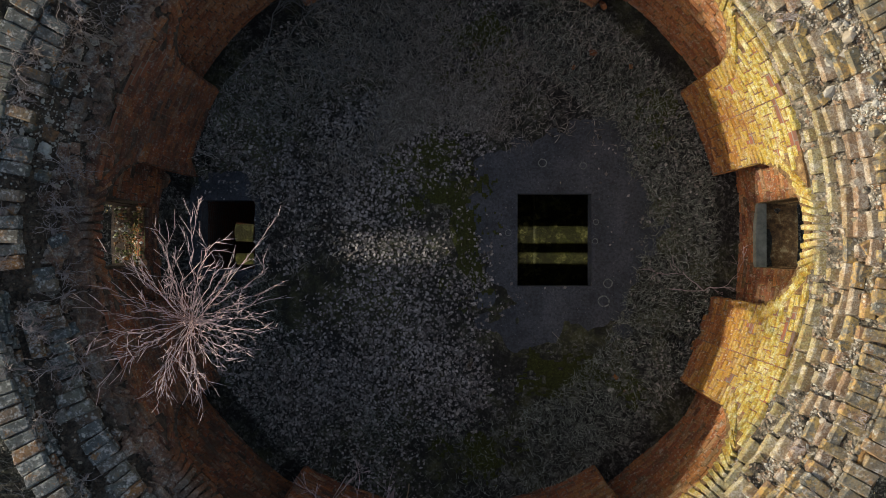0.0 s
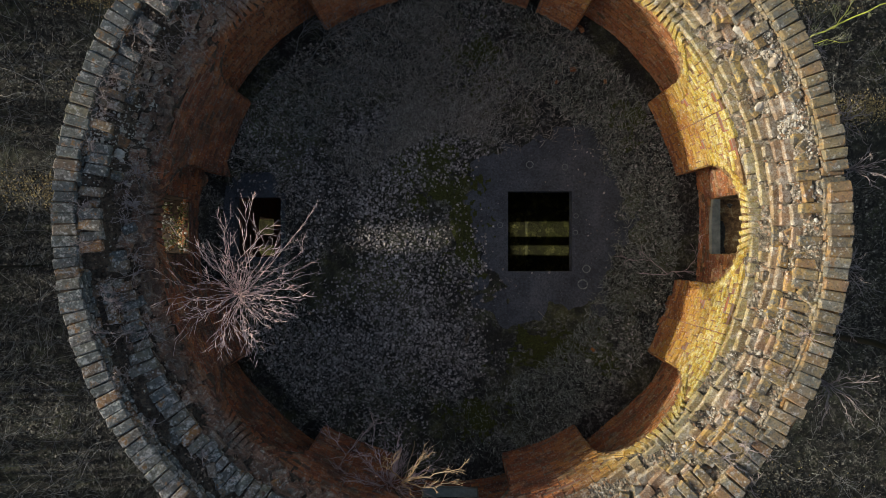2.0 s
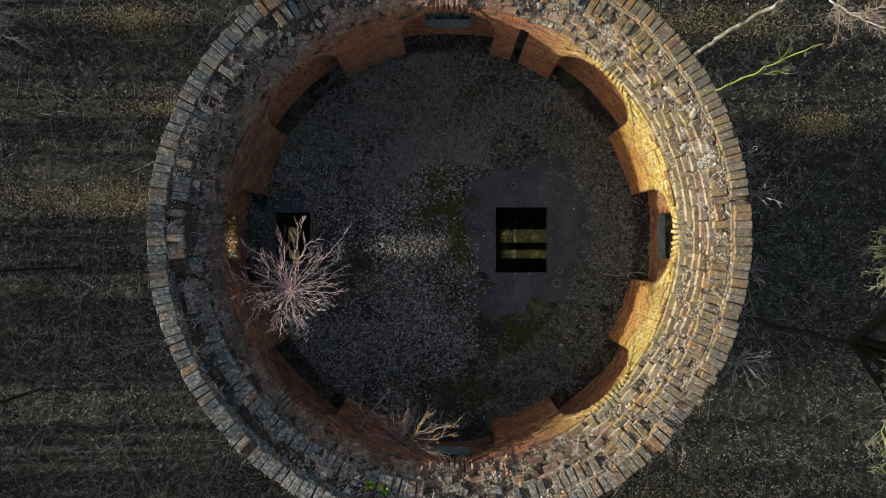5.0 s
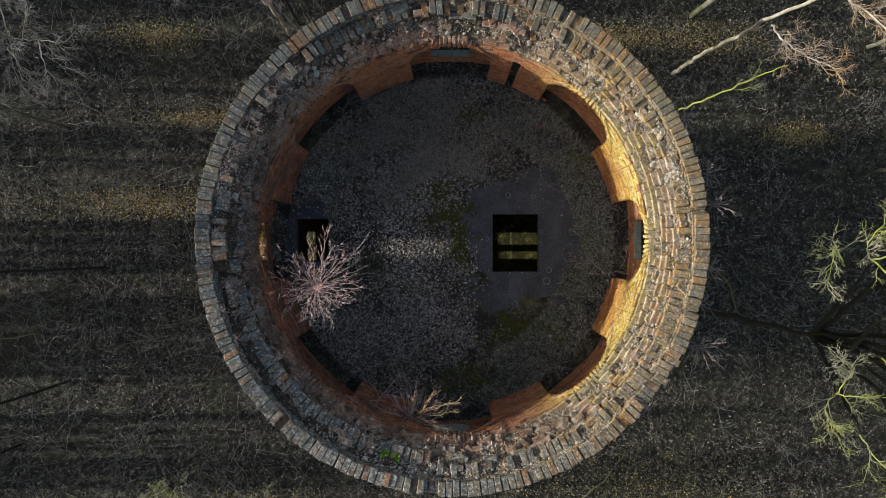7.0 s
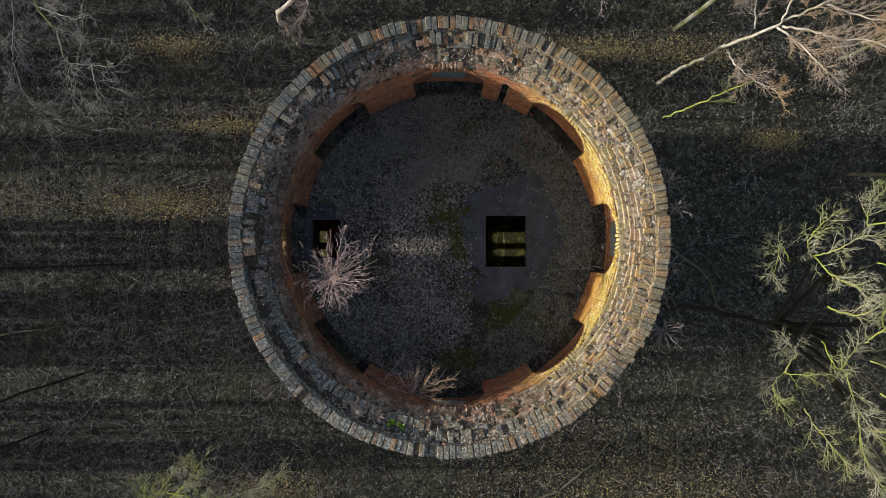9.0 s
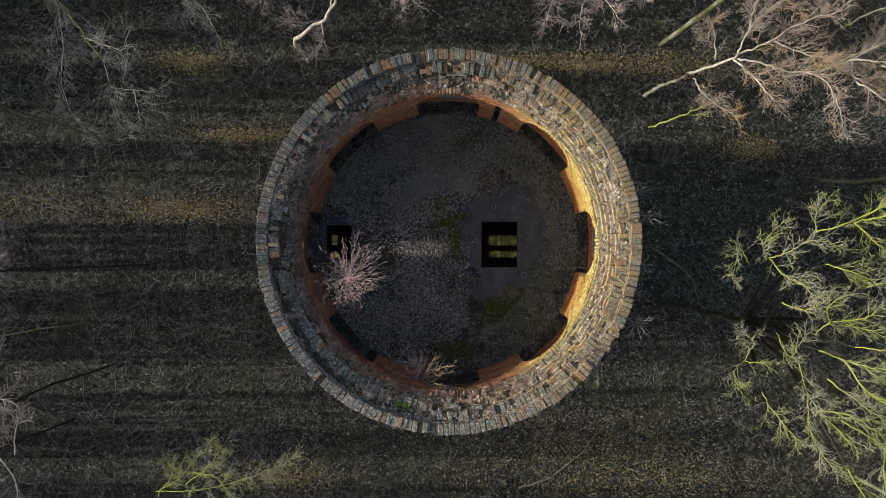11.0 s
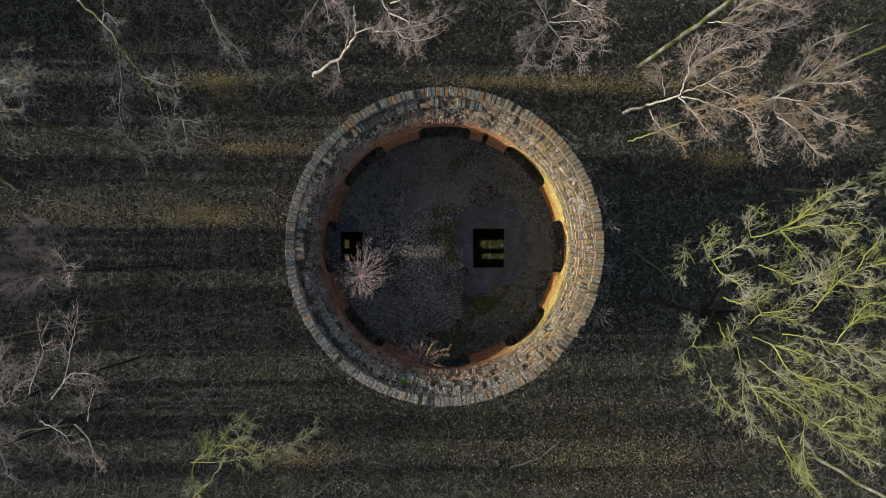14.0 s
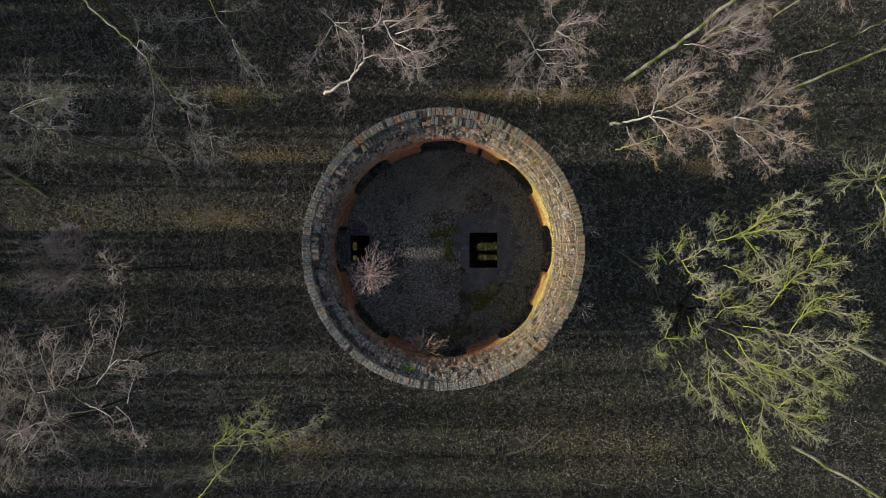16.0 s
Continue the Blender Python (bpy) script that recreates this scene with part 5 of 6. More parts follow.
tree("birch_tree", "bare birch with mossy stem at the wood's edge", [(14.4, 11.6, -0.1), (12.6, 9.9, 6), (12.2, 9.5, 9), (12.0, 9.2, 13.5)],
     [[(12.2, 9.5, 9), (11.0, 8.6, 12)], [(12.1, 9.3, 11), (12.8, 8.6, 13.6)]], BIRCH_STYLE, (10, 4), 1.3, STEM_MOSS, BIRCH_TWIG, 24, 0.09, sizes=(0.013, 0.034))
tree("birch_tree", "bare white birch leaning over the tower", [(-6.42, 8.62, -0.1), (-5.35, 7.15, 5.6), (-4.39, 5.84, 10.2), (-3.37, 6.07, 11.2), (-2.72, 6.44, 12.2), (-2.64, 7.0, 12.9)],
     [[(-2.68, 7.18, 12.9), (-2.23, 7.21, 13.1), (-2, 7.34, 13.5), (-1.8, 7.74, 14.2)],
      [(-1.92, 7.24, 13.4), (-1.14, 7.11, 13.8), (-0.11, 7.01, 14.5)],
      [(-1.92, 7.24, 13.4), (-1.59, 6.52, 13.7), (-1.37, 5.88, 14), (-0.93, 5, 14.4)],
      [(-1.7, 7.02, 13.5), (-1.13, 7.14, 14), (-0.67, 7.3, 14.5)],
      [(-1.52, 6.46, 13.7), (-0.98, 5.99, 14.2), (-0.67, 5.29, 14.6)],
      [(-2.72, 6.44, 12.2), (-2.17, 6.4, 12.8), (-1.87, 6.14, 13.2), (-0.79, 6.06, 13.8), (0.12, 6.16, 14.3)],
      [(-1.37, 5.88, 14), (-0.85, 5.47, 14.3), (-0.11, 5.5, 14.7)],
      [(-1.51, 6.77, 13.6), (-0.86, 6.75, 14.1), (-0.08, 6.47, 14.6)],
      [(-3.49, 6.03, 11.2), (-3.84, 5.76, 11.7), (-4.09, 5.71, 12)],
      [(-3.45, 6, 11.1), (-3.27, 5.3, 11.8), (-3.51, 4.71, 12.2)],
      [(-3.11, 6.19, 11.6), (-2.9, 6.66, 12.4), (-3.22, 7, 13)]],
     (0.11, 0.02, 0.9, 6), (14, 0), 0.58, BIRCH, PINK_TWIG, 25, 0.075, sizes=(0.0065, 0.024), limb_bark=BIRCH, fine=1)
tree("birch_tree", "young bare birch with a loose white crown", [(-6.0, 9.0, -0.1), (-5.6, 8.4, 6), (-4.55, 7.39, 11), (-3.78, 7.73, 12)],
     [[(-3.74, 7.77, 12), (-3.49, 7, 12.5), (-3.33, 6.29, 12.9)],
      [(-3.74, 7.77, 12), (-2.87, 7.52, 12.6)],
      [(-3.74, 7.77, 12), (-4.04, 7.9, 12.6)],
      [(-3.74, 7.73, 12), (-3.08, 7.09, 12.5), (-2.88, 6.42, 12.8)],
      [(-3.82, 7.67, 12), (-4.27, 6.66, 12.4), (-4.58, 5.9, 12.7)]],
     (0.11, 0.02, 0.9, 6), (12, 0), 0.68, SHADED_BARK, PINK_TWIG, 36, 0.045, sizes=(0.006, 0.019), limb_bark=BIRCH, fine=1)
tree("birch_tree", "bare birch with a dense pinkish crown", [(2.97, 11.3, -0.1), (2.27, 8.6, 7.5), (1.89, 7.17, 11.5), (2.49, 7.11, 12.2), (3.0, 6.44, 13)],
     [[(3, 6.44, 13), (2.42, 5.59, 13.5), (2.12, 4.82, 13.9)],
      [(3, 6.43, 13), (3.26, 5.87, 13.4), (3.52, 5.46, 13.8), (3.68, 4.79, 14.3)],
      [(3, 6.46, 13), (3.51, 6.34, 13.4), (3.97, 6.16, 13.9)],
      [(3.26, 5.91, 13.4), (3.76, 5.67, 13.9), (4.11, 5.47, 14.3)],
      [(3, 6.44, 13), (2.52, 6.03, 13.4), (2.03, 5.67, 13.8)],
      [(3, 6.46, 13), (2.7, 6.75, 13.4), (2.33, 6.97, 13.9)],
      [(3.11, 6.59, 13.1), (3.53, 6.7, 13.3), (3.59, 6.94, 13.7), (4.17, 7.06, 14.4)],
      [(3.63, 6.94, 13.7), (4.07, 6.92, 14.1), (4.49, 6.79, 14.6)],
      [(3.63, 6.99, 13.7), (3.27, 7.23, 14.2), (3.36, 7.48, 14.6)],
      [(3.56, 6.86, 13.6), (3.92, 6.44, 14), (4.31, 6, 14.5)],
      [(3.26, 5.87, 13.4), (2.99, 5.28, 13.8), (2.86, 4.76, 14.1)]],
     (0.11, 0.02, 0.9, 6), (17, 0), 0.58, SHADED_BARK, PINK_TWIG, 26, 0.06, sizes=(0.006, 0.022), limb_bark=BIRCH, fine=1)
tree("birch_tree", "leaning bare birch with a drooping white top", [(-16.5, 12.0, -0.1), (-15.4, 11.0, 7), (-13.58, 9.32, 10), (-11.62, 7.76, 11), (-10.18, 6.44, 11.8), (-9.3, 5.29, 12.2), (-8.59, 4.54, 12.5)],
     [[(-9.3, 5.23, 12.2), (-8.73, 4.98, 12.4), (-8.13, 4.74, 12.6), (-7.67, 4.75, 12.8)],
      [(-8.59, 4.54, 12.5), (-8.44, 4.01, 12.5), (-8.31, 3.83, 12.5), (-7.76, 3.75, 12.6), (-7.15, 3.63, 12.8)],
      [(-8.49, 3.69, 12.4), (-8.38, 3.41, 12.3), (-8.35, 3.12, 12.2)],
      [(-10.43, 6.74, 11.7), (-10.02, 6.02, 12), (-10.05, 5.1, 11.8), (-10.23, 4.46, 11.6), (-10.08, 3.55, 11.5), (-9.59, 2.87, 11.4)],
      [(-7.76, 3.75, 12.6), (-7.74, 3.41, 12.5), (-7.73, 3.05, 12.4)],
      [(-10.84, 7.07, 11.5), (-10.37, 7.18, 12), (-9.88, 6.63, 12.2)]],
     (0.13, -0.02, 0.85, 6), (11, 26), 0.85, STEM_MOSS, GREY_TWIG, 27, 0.060, sizes=(0.005, 0.014), limb_bark=BIRCH, fine=1)
tree("birch_tree", "slender leaning birch, bare and greyish", [(-10.6, 12.2, -0.1), (-10.2, 11.4, 6), (-9.25, 9.86, 9), (-8.39, 8.4, 9.6), (-7.1, 6.75, 10.2), (-6.12, 5.34, 10.5)],
     [[(-8.1, 8, 9.8), (-7.66, 7.14, 10.1), (-7.28, 6.55, 10.3)],
      [(-8.8, 9.25, 9.4), (-7.88, 9.12, 9.8), (-7.49, 9.32, 10)],
      [(-8.8, 9.07, 9.4), (-9.7, 8.84, 9.6), (-11.12, 8.69, 9.8)]], (0.13, -0.02, 0.85, 6), (11, 24), 0.85, STEM_MOSS, GREY_TWIG, 28, 0.045, sizes=(0.005, 0.013), limb_bark=BIRCH, fine=1)
tree("birch_tree", "bent bare birch with crooked white twigs", [(-18.6, 5.6, -0.1), (-18.2, 5.5, 5), (-17.23, 5.43, 9)],
     [[(-17.23, 5.43, 9), (-15.61, 5.58, 10), (-14.24, 5.63, 10.6), (-13.85, 5.74, 10.8), (-13.05, 5.62, 11)],
      [(-17.17, 5.39, 9), (-16.23, 4.98, 9.6), (-15.33, 4.61, 10)],
      [(-16.6, 5.4, 9.4), (-14.97, 5.54, 10.3), (-14.51, 5.4, 10.5)]], (0.13, 0.0, 0.85, 6), (12, 0), 0.8, GREY_BARK, GREY_TWIG, 37, 0.05, sizes=(0.005, 0.014), limb_bark=BIRCH, fine=1)
tree("birch_tree", "young bare birch with a dense small pink crown", [(-18.9, -1.1, -0.1), (-18.7, -1.05, 1.8), (-18.5, -1.0, 3.6)],
     [[(-18.5, -1.0, 3.4), (-18.2, -0.3, 4.6), (-17.9, 0.4, 5.2)], [(-18.5, -1.0, 3.0), (-19.0, -1.8, 4.6)]], (0.10, 0.04, 0.8, 6), (7, 0), 0.9, SHADED_BARK, PINK_TWIG, 29, 0.05, sizes=(0.016, 0.024), dense=9,
     fans=[((-18.5, -1.0, 3.5), 1.8, 16), ((-17.8, 0.3, 4.2), 1.2, 10)])
tree("birch_tree", "thin bare birch with long white twigs", [(-14.0, -0.9, -0.1), (-12.4, -0.8, 8), (-9.9, -0.65, 14.6)],
     [[(-9.9, -0.65, 14.6), (-9.5, -0.55, 15.2), (-9.0, -0.4, 15.8)], [(-10.6, -0.7, 13), (-10.2, -0.3, 14.4), (-9.8, 0.0, 15)], [(-10.3, -0.7, 13.8), (-9.6, -0.9, 15.2)]], (0.12, 0.02, 0.8, 4), (8, 0), 0.6, SHADED_BARK, PINK_TWIG, 38, 0.045, sizes=(0.006, 0.014), limb_bark=BIRCH)
tree("birch_tree", "bare birch with long pale twigs", [(-15.6, -5.6, -0.1), (-15.0, -5.4, 7), (-13.24, -4.68, 13)],
     [[(-13.24, -4.68, 13), (-12.13, -4.39, 13.8), (-11.27, -3.71, 14.5), (-10.44, -3.36, 15)],
      [(-13.33, -4.73, 13), (-12.96, -4.04, 13.8), (-12.59, -3.36, 14.6), (-12.53, -2.95, 15)],
      [(-12.13, -4.39, 13.8), (-11.94, -3.73, 14.4), (-11.61, -2.83, 15.2), (-11.19, -2.37, 15.6)],
      [(-12.13, -4.39, 13.8), (-11.73, -3.63, 14.5), (-11.05, -2.66, 15.3)],
      [(-13.05, -4.77, 13), (-12.4, -5.29, 13.6), (-11.73, -5.24, 14)],
      [(-11.3, -4.02, 14), (-10.53, -3.23, 14.8), (-9.93, -2.64, 15.4), (-9.8, -2.28, 15.7)],
      [(-10.69, -4.17, 14), (-9.62, -3.32, 14.8), (-8.68, -3.22, 15.3)],
      [(-10.16, -3.67, 14.3), (-9.54, -2.79, 15), (-9.09, -2.15, 15.5), (-8.92, -1.79, 15.8)],
      [(-11.36, -4.91, 13.5), (-10.43, -5.07, 14), (-9.79, -5.23, 14.5)]],
     (0.12, 0.02, 0.9, 4), (9, 0), 0.8, SHADED_BARK, PINK_TWIG, 30, 0.06, sizes=(0.007, 0.020), limb_bark=BIRCH, fine=1, boughs=[[(-15.2, -5.4, 8), (-13.6, -4.9, 11), (-11.3, -4.02, 14)], [(-15.2, -5.4, 8), (-13, -5, 11), (-10.69, -4.17, 14)], [(-13, -5, 11), (-12, -4.5, 12), (-10.16, -3.67, 14.3)], [(-15.2, -5.4, 8), (-13.6, -5.4, 10.6), (-11.36, -4.91, 13.5)]])
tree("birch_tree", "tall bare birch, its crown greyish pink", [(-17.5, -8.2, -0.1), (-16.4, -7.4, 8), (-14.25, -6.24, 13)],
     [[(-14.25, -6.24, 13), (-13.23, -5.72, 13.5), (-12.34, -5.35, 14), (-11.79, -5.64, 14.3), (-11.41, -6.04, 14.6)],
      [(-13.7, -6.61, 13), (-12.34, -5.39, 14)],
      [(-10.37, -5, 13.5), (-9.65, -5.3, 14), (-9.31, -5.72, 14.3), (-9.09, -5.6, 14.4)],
      [(-10.02, -4.91, 13.5), (-9.65, -4.34, 14), (-9.29, -3.82, 14.4)]], (0.12, 0.02, 0.9, 5), (10, 0), 0.8, SHADED_BARK, PINK_TWIG, 31, 0.06, sizes=(0.0065, 0.020), limb_bark=BIRCH, fine=1, dense=9, fans=[((-13.6, -5.8, 13.4), 1.9, 9), ((-14.2, -4.0, 13.4), 1.5, 8)], boughs=[[(-16.6, -7.5, 8), (-16, -7.6, 10), (-13.7, -6.61, 13)], [(-16.6, -7.5, 8), (-14, -6.2, 10.6), (-10.37, -5, 13.5)], [(-16.6, -7.5, 8), (-16.2, -5.8, 10.4), (-14.2, -4.0, 13.4)]])
tree("birch_tree", "bare grey birch among others", [(-15.5, 4.8, -0.1), (-15.0, 4.6, 8), (-14.0, 4.2, 12)],
     [[(-14.0, 4.2, 12), (-12.6, 3.9, 13)], [(-14.2, 4.3, 11), (-13.6, 5.6, 13)]], BIRCH_STYLE, (4, 0), 1.1, GREY_BARK, GREY_TWIG, 32, 0.06, dense=4, sizes=(0.010, 0.024), fans=[((-13.6, 4.3, 12.0), 2.0, 9)])
tree("willow_tree", "leaning bare tree with mossy green branches", [(-12.9, -13.4, -0.1), (-12.2, -12.2, 4.0), (-10.73, -10.92, 6.6), (-9.71, -9.68, 7.4), (-8.77, -8.74, 8), (-8.12, -7.79, 8.4)],
     [[(-9.76, -8.29, 7.6), (-8.3, -8.11, 8), (-6.84, -7.73, 8.2), (-5.9, -7.36, 8.3), (-5.36, -7.14, 8.4), (-4.79, -6.62, 8.6)],
      [(-9.63, -8.25, 7.6), (-8.7, -7.62, 8.2), (-7.79, -6.64, 8.8), (-7.21, -6.01, 9.2)],
      [(-8.47, -7.81, 8.2), (-7.5, -6.96, 8.7), (-6.85, -6.1, 9.1)],
      [(-9.63, -8.25, 7.6), (-9.52, -8.85, 8), (-9.04, -9.39, 8.4)],
      [(-8.12, -7.3, 8.5), (-7.23, -7.38, 8.8), (-6.84, -7.81, 9)],
      [(-9.52, -8.18, 7.6), (-8.93, -7.51, 8.2), (-8.89, -6.92, 8.6)]],
     (0.11, 0.05, 0.8, 6), (15, 8), 0.66, MOSSY, MOSSY_TWIG, 33, 0.036, sizes=(0.0055, 0.017), fine=1)


def bush(name, label, base, stems, counts, reach, style, twig, seed, r=0.012, depth=1, group=""):
    """A small shrub: stems from one root, each with its twigs."""
    rnd = random.Random(seed)
    thing = new(name)
    b = Vector(base)
    thing.location = b
    tw = Wood()
    for s in stems:
        w = Wood()
        l = bent([Vector(p) - b for p in s], 5, rnd, 0.01)
        w.tube(l, r, r * 0.4, 6)
        part("stem", w.mesh("stem", twig), thing)
        sprout(tw, rnd, l, counts, reach, depth, style, r * 0.42, 0.35)
    tagged(part("twig_mass", tw.mesh("twig_mass", twig), thing), kind="stuff")
    return tagged(thing, label, "bush", group)


def fan(root, top, spread, n, seed):
    """Stems that rise from root and spread about top."""
    rnd = random.Random(seed)
    out = []
    for i in range(n):
        a = 2 * math.pi * (i + rnd.random() * 0.6) / n
        k = spread * rnd.uniform(0.55, 1.1)
        t = Vector(top) + Vector((k * math.cos(a), k * math.sin(a), rnd.uniform(-0.45, 0.15)))
        m = Vector(root).lerp(Vector(top), 0.72)
        out.append([Vector(root), m, m.lerp(t, 0.55) + Vector((0, 0, 0.10)), t])
    return out


SHRUB = (0.12, 0.05, 0.75, 5)
SPRAY = (0.055, 0.01, 0.5, 3)
bush("birch_sapling", "young bare birch with pinkish twigs on the tower floor", (-3.25, -1.15, 10.78), fan((-3.25, -1.15, 10.78), (-2.16, -0.76, 13.95), 0.66, 34, 3) + [[(-3.25, -1.15, 10.78), (-2.4, -0.86, 13.1), (-1.8, -0.42, 13.9), (-1.40, 0.02, 14.2)], [(-2.4, -0.86, 13.0), (-2.2, -0.3, 13.7), (-2.05, 0.12, 14.0)]], 6, 0.36, SPRAY, PALE_TWIG, 41, 0.0046)
bush("shrub", "bare pinkish shrub at the foot of the brick wall", (-0.75, -3.42, 10.8), fan((-0.75, -3.42, 10.8), (-0.85, -3.55, 12.4), 0.78, 26, 4), 9, 0.34, SPRAY, PALE_TWIG, 42, 0.006)
bush("shrub", "dry yellowish shrub with its twigs in the sun", (-0.55, -3.35, 10.8), [[(-0.55, -3.35, 10.8), (-0.62, -3.45, 12.0), (-0.60, -3.25, 12.6), (-0.30, -3.05, 12.8)], [(-0.6, -3.4, 12.2), (-0.35, -3.3, 12.65), (0.0, -3.2, 12.75)], [(-0.6, -3.4, 12.3), (-0.4, -3.45, 12.7), (-0.05, -3.5, 12.8)], [(-0.6, -3.3, 12.5), (-0.45, -3.0, 12.8), (-0.32, -2.8, 12.85)], [(-0.62, -3.45, 11.9), (-0.7, -3.7, 12.5), (-0.5, -3.9, 12.7)], [(-0.6, -3.35, 12.3), (-0.2, -3.1, 12.75), (0.12, -2.95, 12.9)], [(-0.6, -3.4, 12.2), (-0.75, -3.1, 12.6), (-0.7, -2.85, 12.8)]], 8, 0.28, SPRAY, TAN_TWIG, 43, 0.008)
bush("shrub", "small bare shrub against the wall", (-1.35, -3.2, 10.8), [[(-1.35, -3.2, 10.8), (-1.5, -3.3, 11.7), (-1.35, -3.1, 12.2), (-1.05, -3.0, 12.3)], [(-1.5, -3.3, 11.6), (-1.8, -3.15, 12.1), (-2.0, -3.05, 12.2)], [(-1.48, -3.3, 11.8), (-1.6, -3.45, 12.2), (-1.75, -3.5, 12.3)], [(-1.48, -3.25, 11.7), (-1.45, -2.95, 12.2), (-1.6, -2.75, 12.3)], [(-1.45, -3.2, 11.7), (-1.15, -2.8, 12.1), (-1.0, -2.6, 12.2)]], 9, 0.28, SPRAY, PALE_TWIG, 44, 0.006)
# dead branches on the floor
bush("dead_branch", "fallen dead branch with fine twigs on the floor", (-3.0, 2.05, 10.85), [[(-3.0, 2.05, 10.85), (-2.4, 2.35, 11.15), (-1.9, 2.4, 11.15), (-1.2, 2.2, 10.85)], [(-2.2, 2.4, 11.12), (-1.8, 2.85, 11.2), (-1.3, 3.2, 11.1)], [(-1.9, 2.4, 11.12), (-1.5, 1.9, 11.0), (-1.0, 1.35, 10.75)], [(-2.4, 2.35, 11.1), (-2.2, 2.9, 11.25), (-1.9, 3.2, 11.2)]], 16, 0.6, (0.14, -0.01, 0.8, 6), GREY_TWIG, 45, 0.008)
bush("dead_branch", "thin dead twigs by the wall", (3.0, -0.72, 10.7), [[(3.0, -0.72, 10.7), (3.35, -0.72, 10.95), (3.6, -0.62, 11.1), (3.72, -0.3, 11.3)], [(3.35, -0.72, 10.95), (3.05, -0.5, 10.9), (2.75, -0.55, 10.75)]], 5, 0.3, SHRUB, PALE_TWIG, 46, 0.006)
# shrubs rooted in the outer face and on the wall top
for k, (deg, z, out, n, wide) in enumerate([(-22, 12.9, 0.62, 12, 0.42), (-5, 12.8, 0.42, 7, 0.28), (9, 12.9, 0.50, 8, 0.30), (16, 12.9, 0.45, 7, 0.30), (29, 12.9, 0.40, 5, 0.24), (-13, 12.8, 0.36, 6, 0.24), (-40, 12.9, 0.32, 4, 0.22), (20, 12.5, 0.5, 6, 0.26)]):
    root = Vector(polar(4.49, deg, z - 0.5))
    top = Vector(polar(4.5 + 0.72 * out, deg - 2, z + 0.22))
    bush("wall_shrub", "dry leafless shrub rooted in the tower wall", root, fan(root, top, wide, n, 50 + k), 4, 0.20, SPRAY, PINK_TWIG, 60 + k, 0.0065, group="shrubs in the outer wall")
rr = random.Random(77)
for k in range(60):
    deg = rr.choice([rr.uniform(140, 180), rr.uniform(120, 200), rr.uniform(120, 260), rr.uniform(-180, 180)])
    r = rr.uniform(3.7, 4.25)
    root = Vector(polar(r, deg, bed_height(r, deg) - 0.02))
    top = root + Vector((rr.uniform(-0.1, 0.1), rr.uniform(-0.1, 0.1), rr.uniform(0.08, 0.25)))
    bush("dry_weed", "dry pale weed growing on the crumbling wall top", root, fan(root, top, rr.uniform(0.10, 0.27), rr.randint(5, 9), 80 + k), 6, 0.12, SHRUB, PINK_TWIG, 120 + k, 0.0042, 0, "weeds on the wall top")
for k, (deg, r, top, spread) in enumerate([(149, 4.12, 0.22, 0.26), (152, 3.98, 0.2, 0.2), (157, 4.15, 0.18, 0.22), (141, 4.05, 0.2, 0.2), (-118, 4.12, 0.2, 0.2), (-111, 4.0, 0.22, 0.22), (-160, 3.8, 0.2, 0.25), (178, 4.2, 0.15, 0.2)]):
    root = Vector(polar(r, deg, bed_height(r, deg) - 0.02))
    bush("dry_weed", "tangled pale dry weed on the crumbling wall top", root, fan(root, root + Vector((0, 0, top)), spread, 9, 300 + k), 7, 0.14, SHRUB, PINK_TWIG, 340 + k, 0.0045, 0, "weeds on the wall top")
rr = random.Random(78)


def blades(name, n, place, length, material, width=0.004):
    """Grass: bent three-cornered blades."""
    rnd = random.Random(name)
    v, f = [], []
    for i in range(n):
        p = place(rnd)
        if p is None:
            continue
        p = Vector(p)
        a = rnd.uniform(0, 2 * math.pi)
        l = length * rnd.uniform(0.5, 1.3)
        lean = rnd.uniform(0.35, 1.0)
        d = Vector((math.cos(a), math.sin(a), 0))
        s = Vector((-d.y, d.x, 0)) * width
        b = len(v)
        v += [p - s, p + s, p + d * l * lean * 0.5 + Vector((0, 0, l * 0.45)) + s * 0.7, p + d * l * lean * 0.5 + Vector((0, 0, l * 0.45)) - s * 0.7, p + d * l * lean + Vector((0, 0, l * (0.5 - 0.35 * lean)))]
        f += [(b, b + 1, b + 2, b + 3), (b + 3, b + 2, b + 4)]
    return mesh(name, v, f, material)


def floor_grass(rnd):
    a, r = rnd.uniform(0, 360), rnd.uniform(2.6, 3.62)
    x, y, _ = polar(r, a)
    k = 0.5 + 0.8 * noise.noise((x * 0.8, y * 0.8, 12)) + (0.5 if x > 1 else -0.15)
    if in_hatch(x, y) or rnd.random() > k or bare(x, y) > 0.4:
        return None
    return (x, y, debris_height(x, y) - 0.005)


tagged(new("grass", blades("grass", 36000, floor_grass, 0.13, FLOOR_GRASS)), "matted withered grass along the foot of the wall", "grass", kind="stuff")


def dead_mat(rnd):
    a, r = rnd.gauss(100, 32), rnd.uniform(1.5, 3.58)
    x, y, _ = polar(r, a)
    if in_hatch(x, y) or rnd.random() > 0.45 + 0.9 * noise.noise((x * 1.1, y * 1.1, 17)) or bare(x, y) > 0.4:
        return None
    return (x, y, debris_height(x, y) - 0.005)


tagged(new("dead_grass", blades("dead_grass", 30000, dead_mat, 0.16, make_leaf("dead_straw", (0.13, 0.117, 0.10), (0.28, 0.25, 0.215), (0.46, 0.42, 0.365)), 0.005)), "grey tangle of dead grass on the tower floor", "grass", kind="stuff")


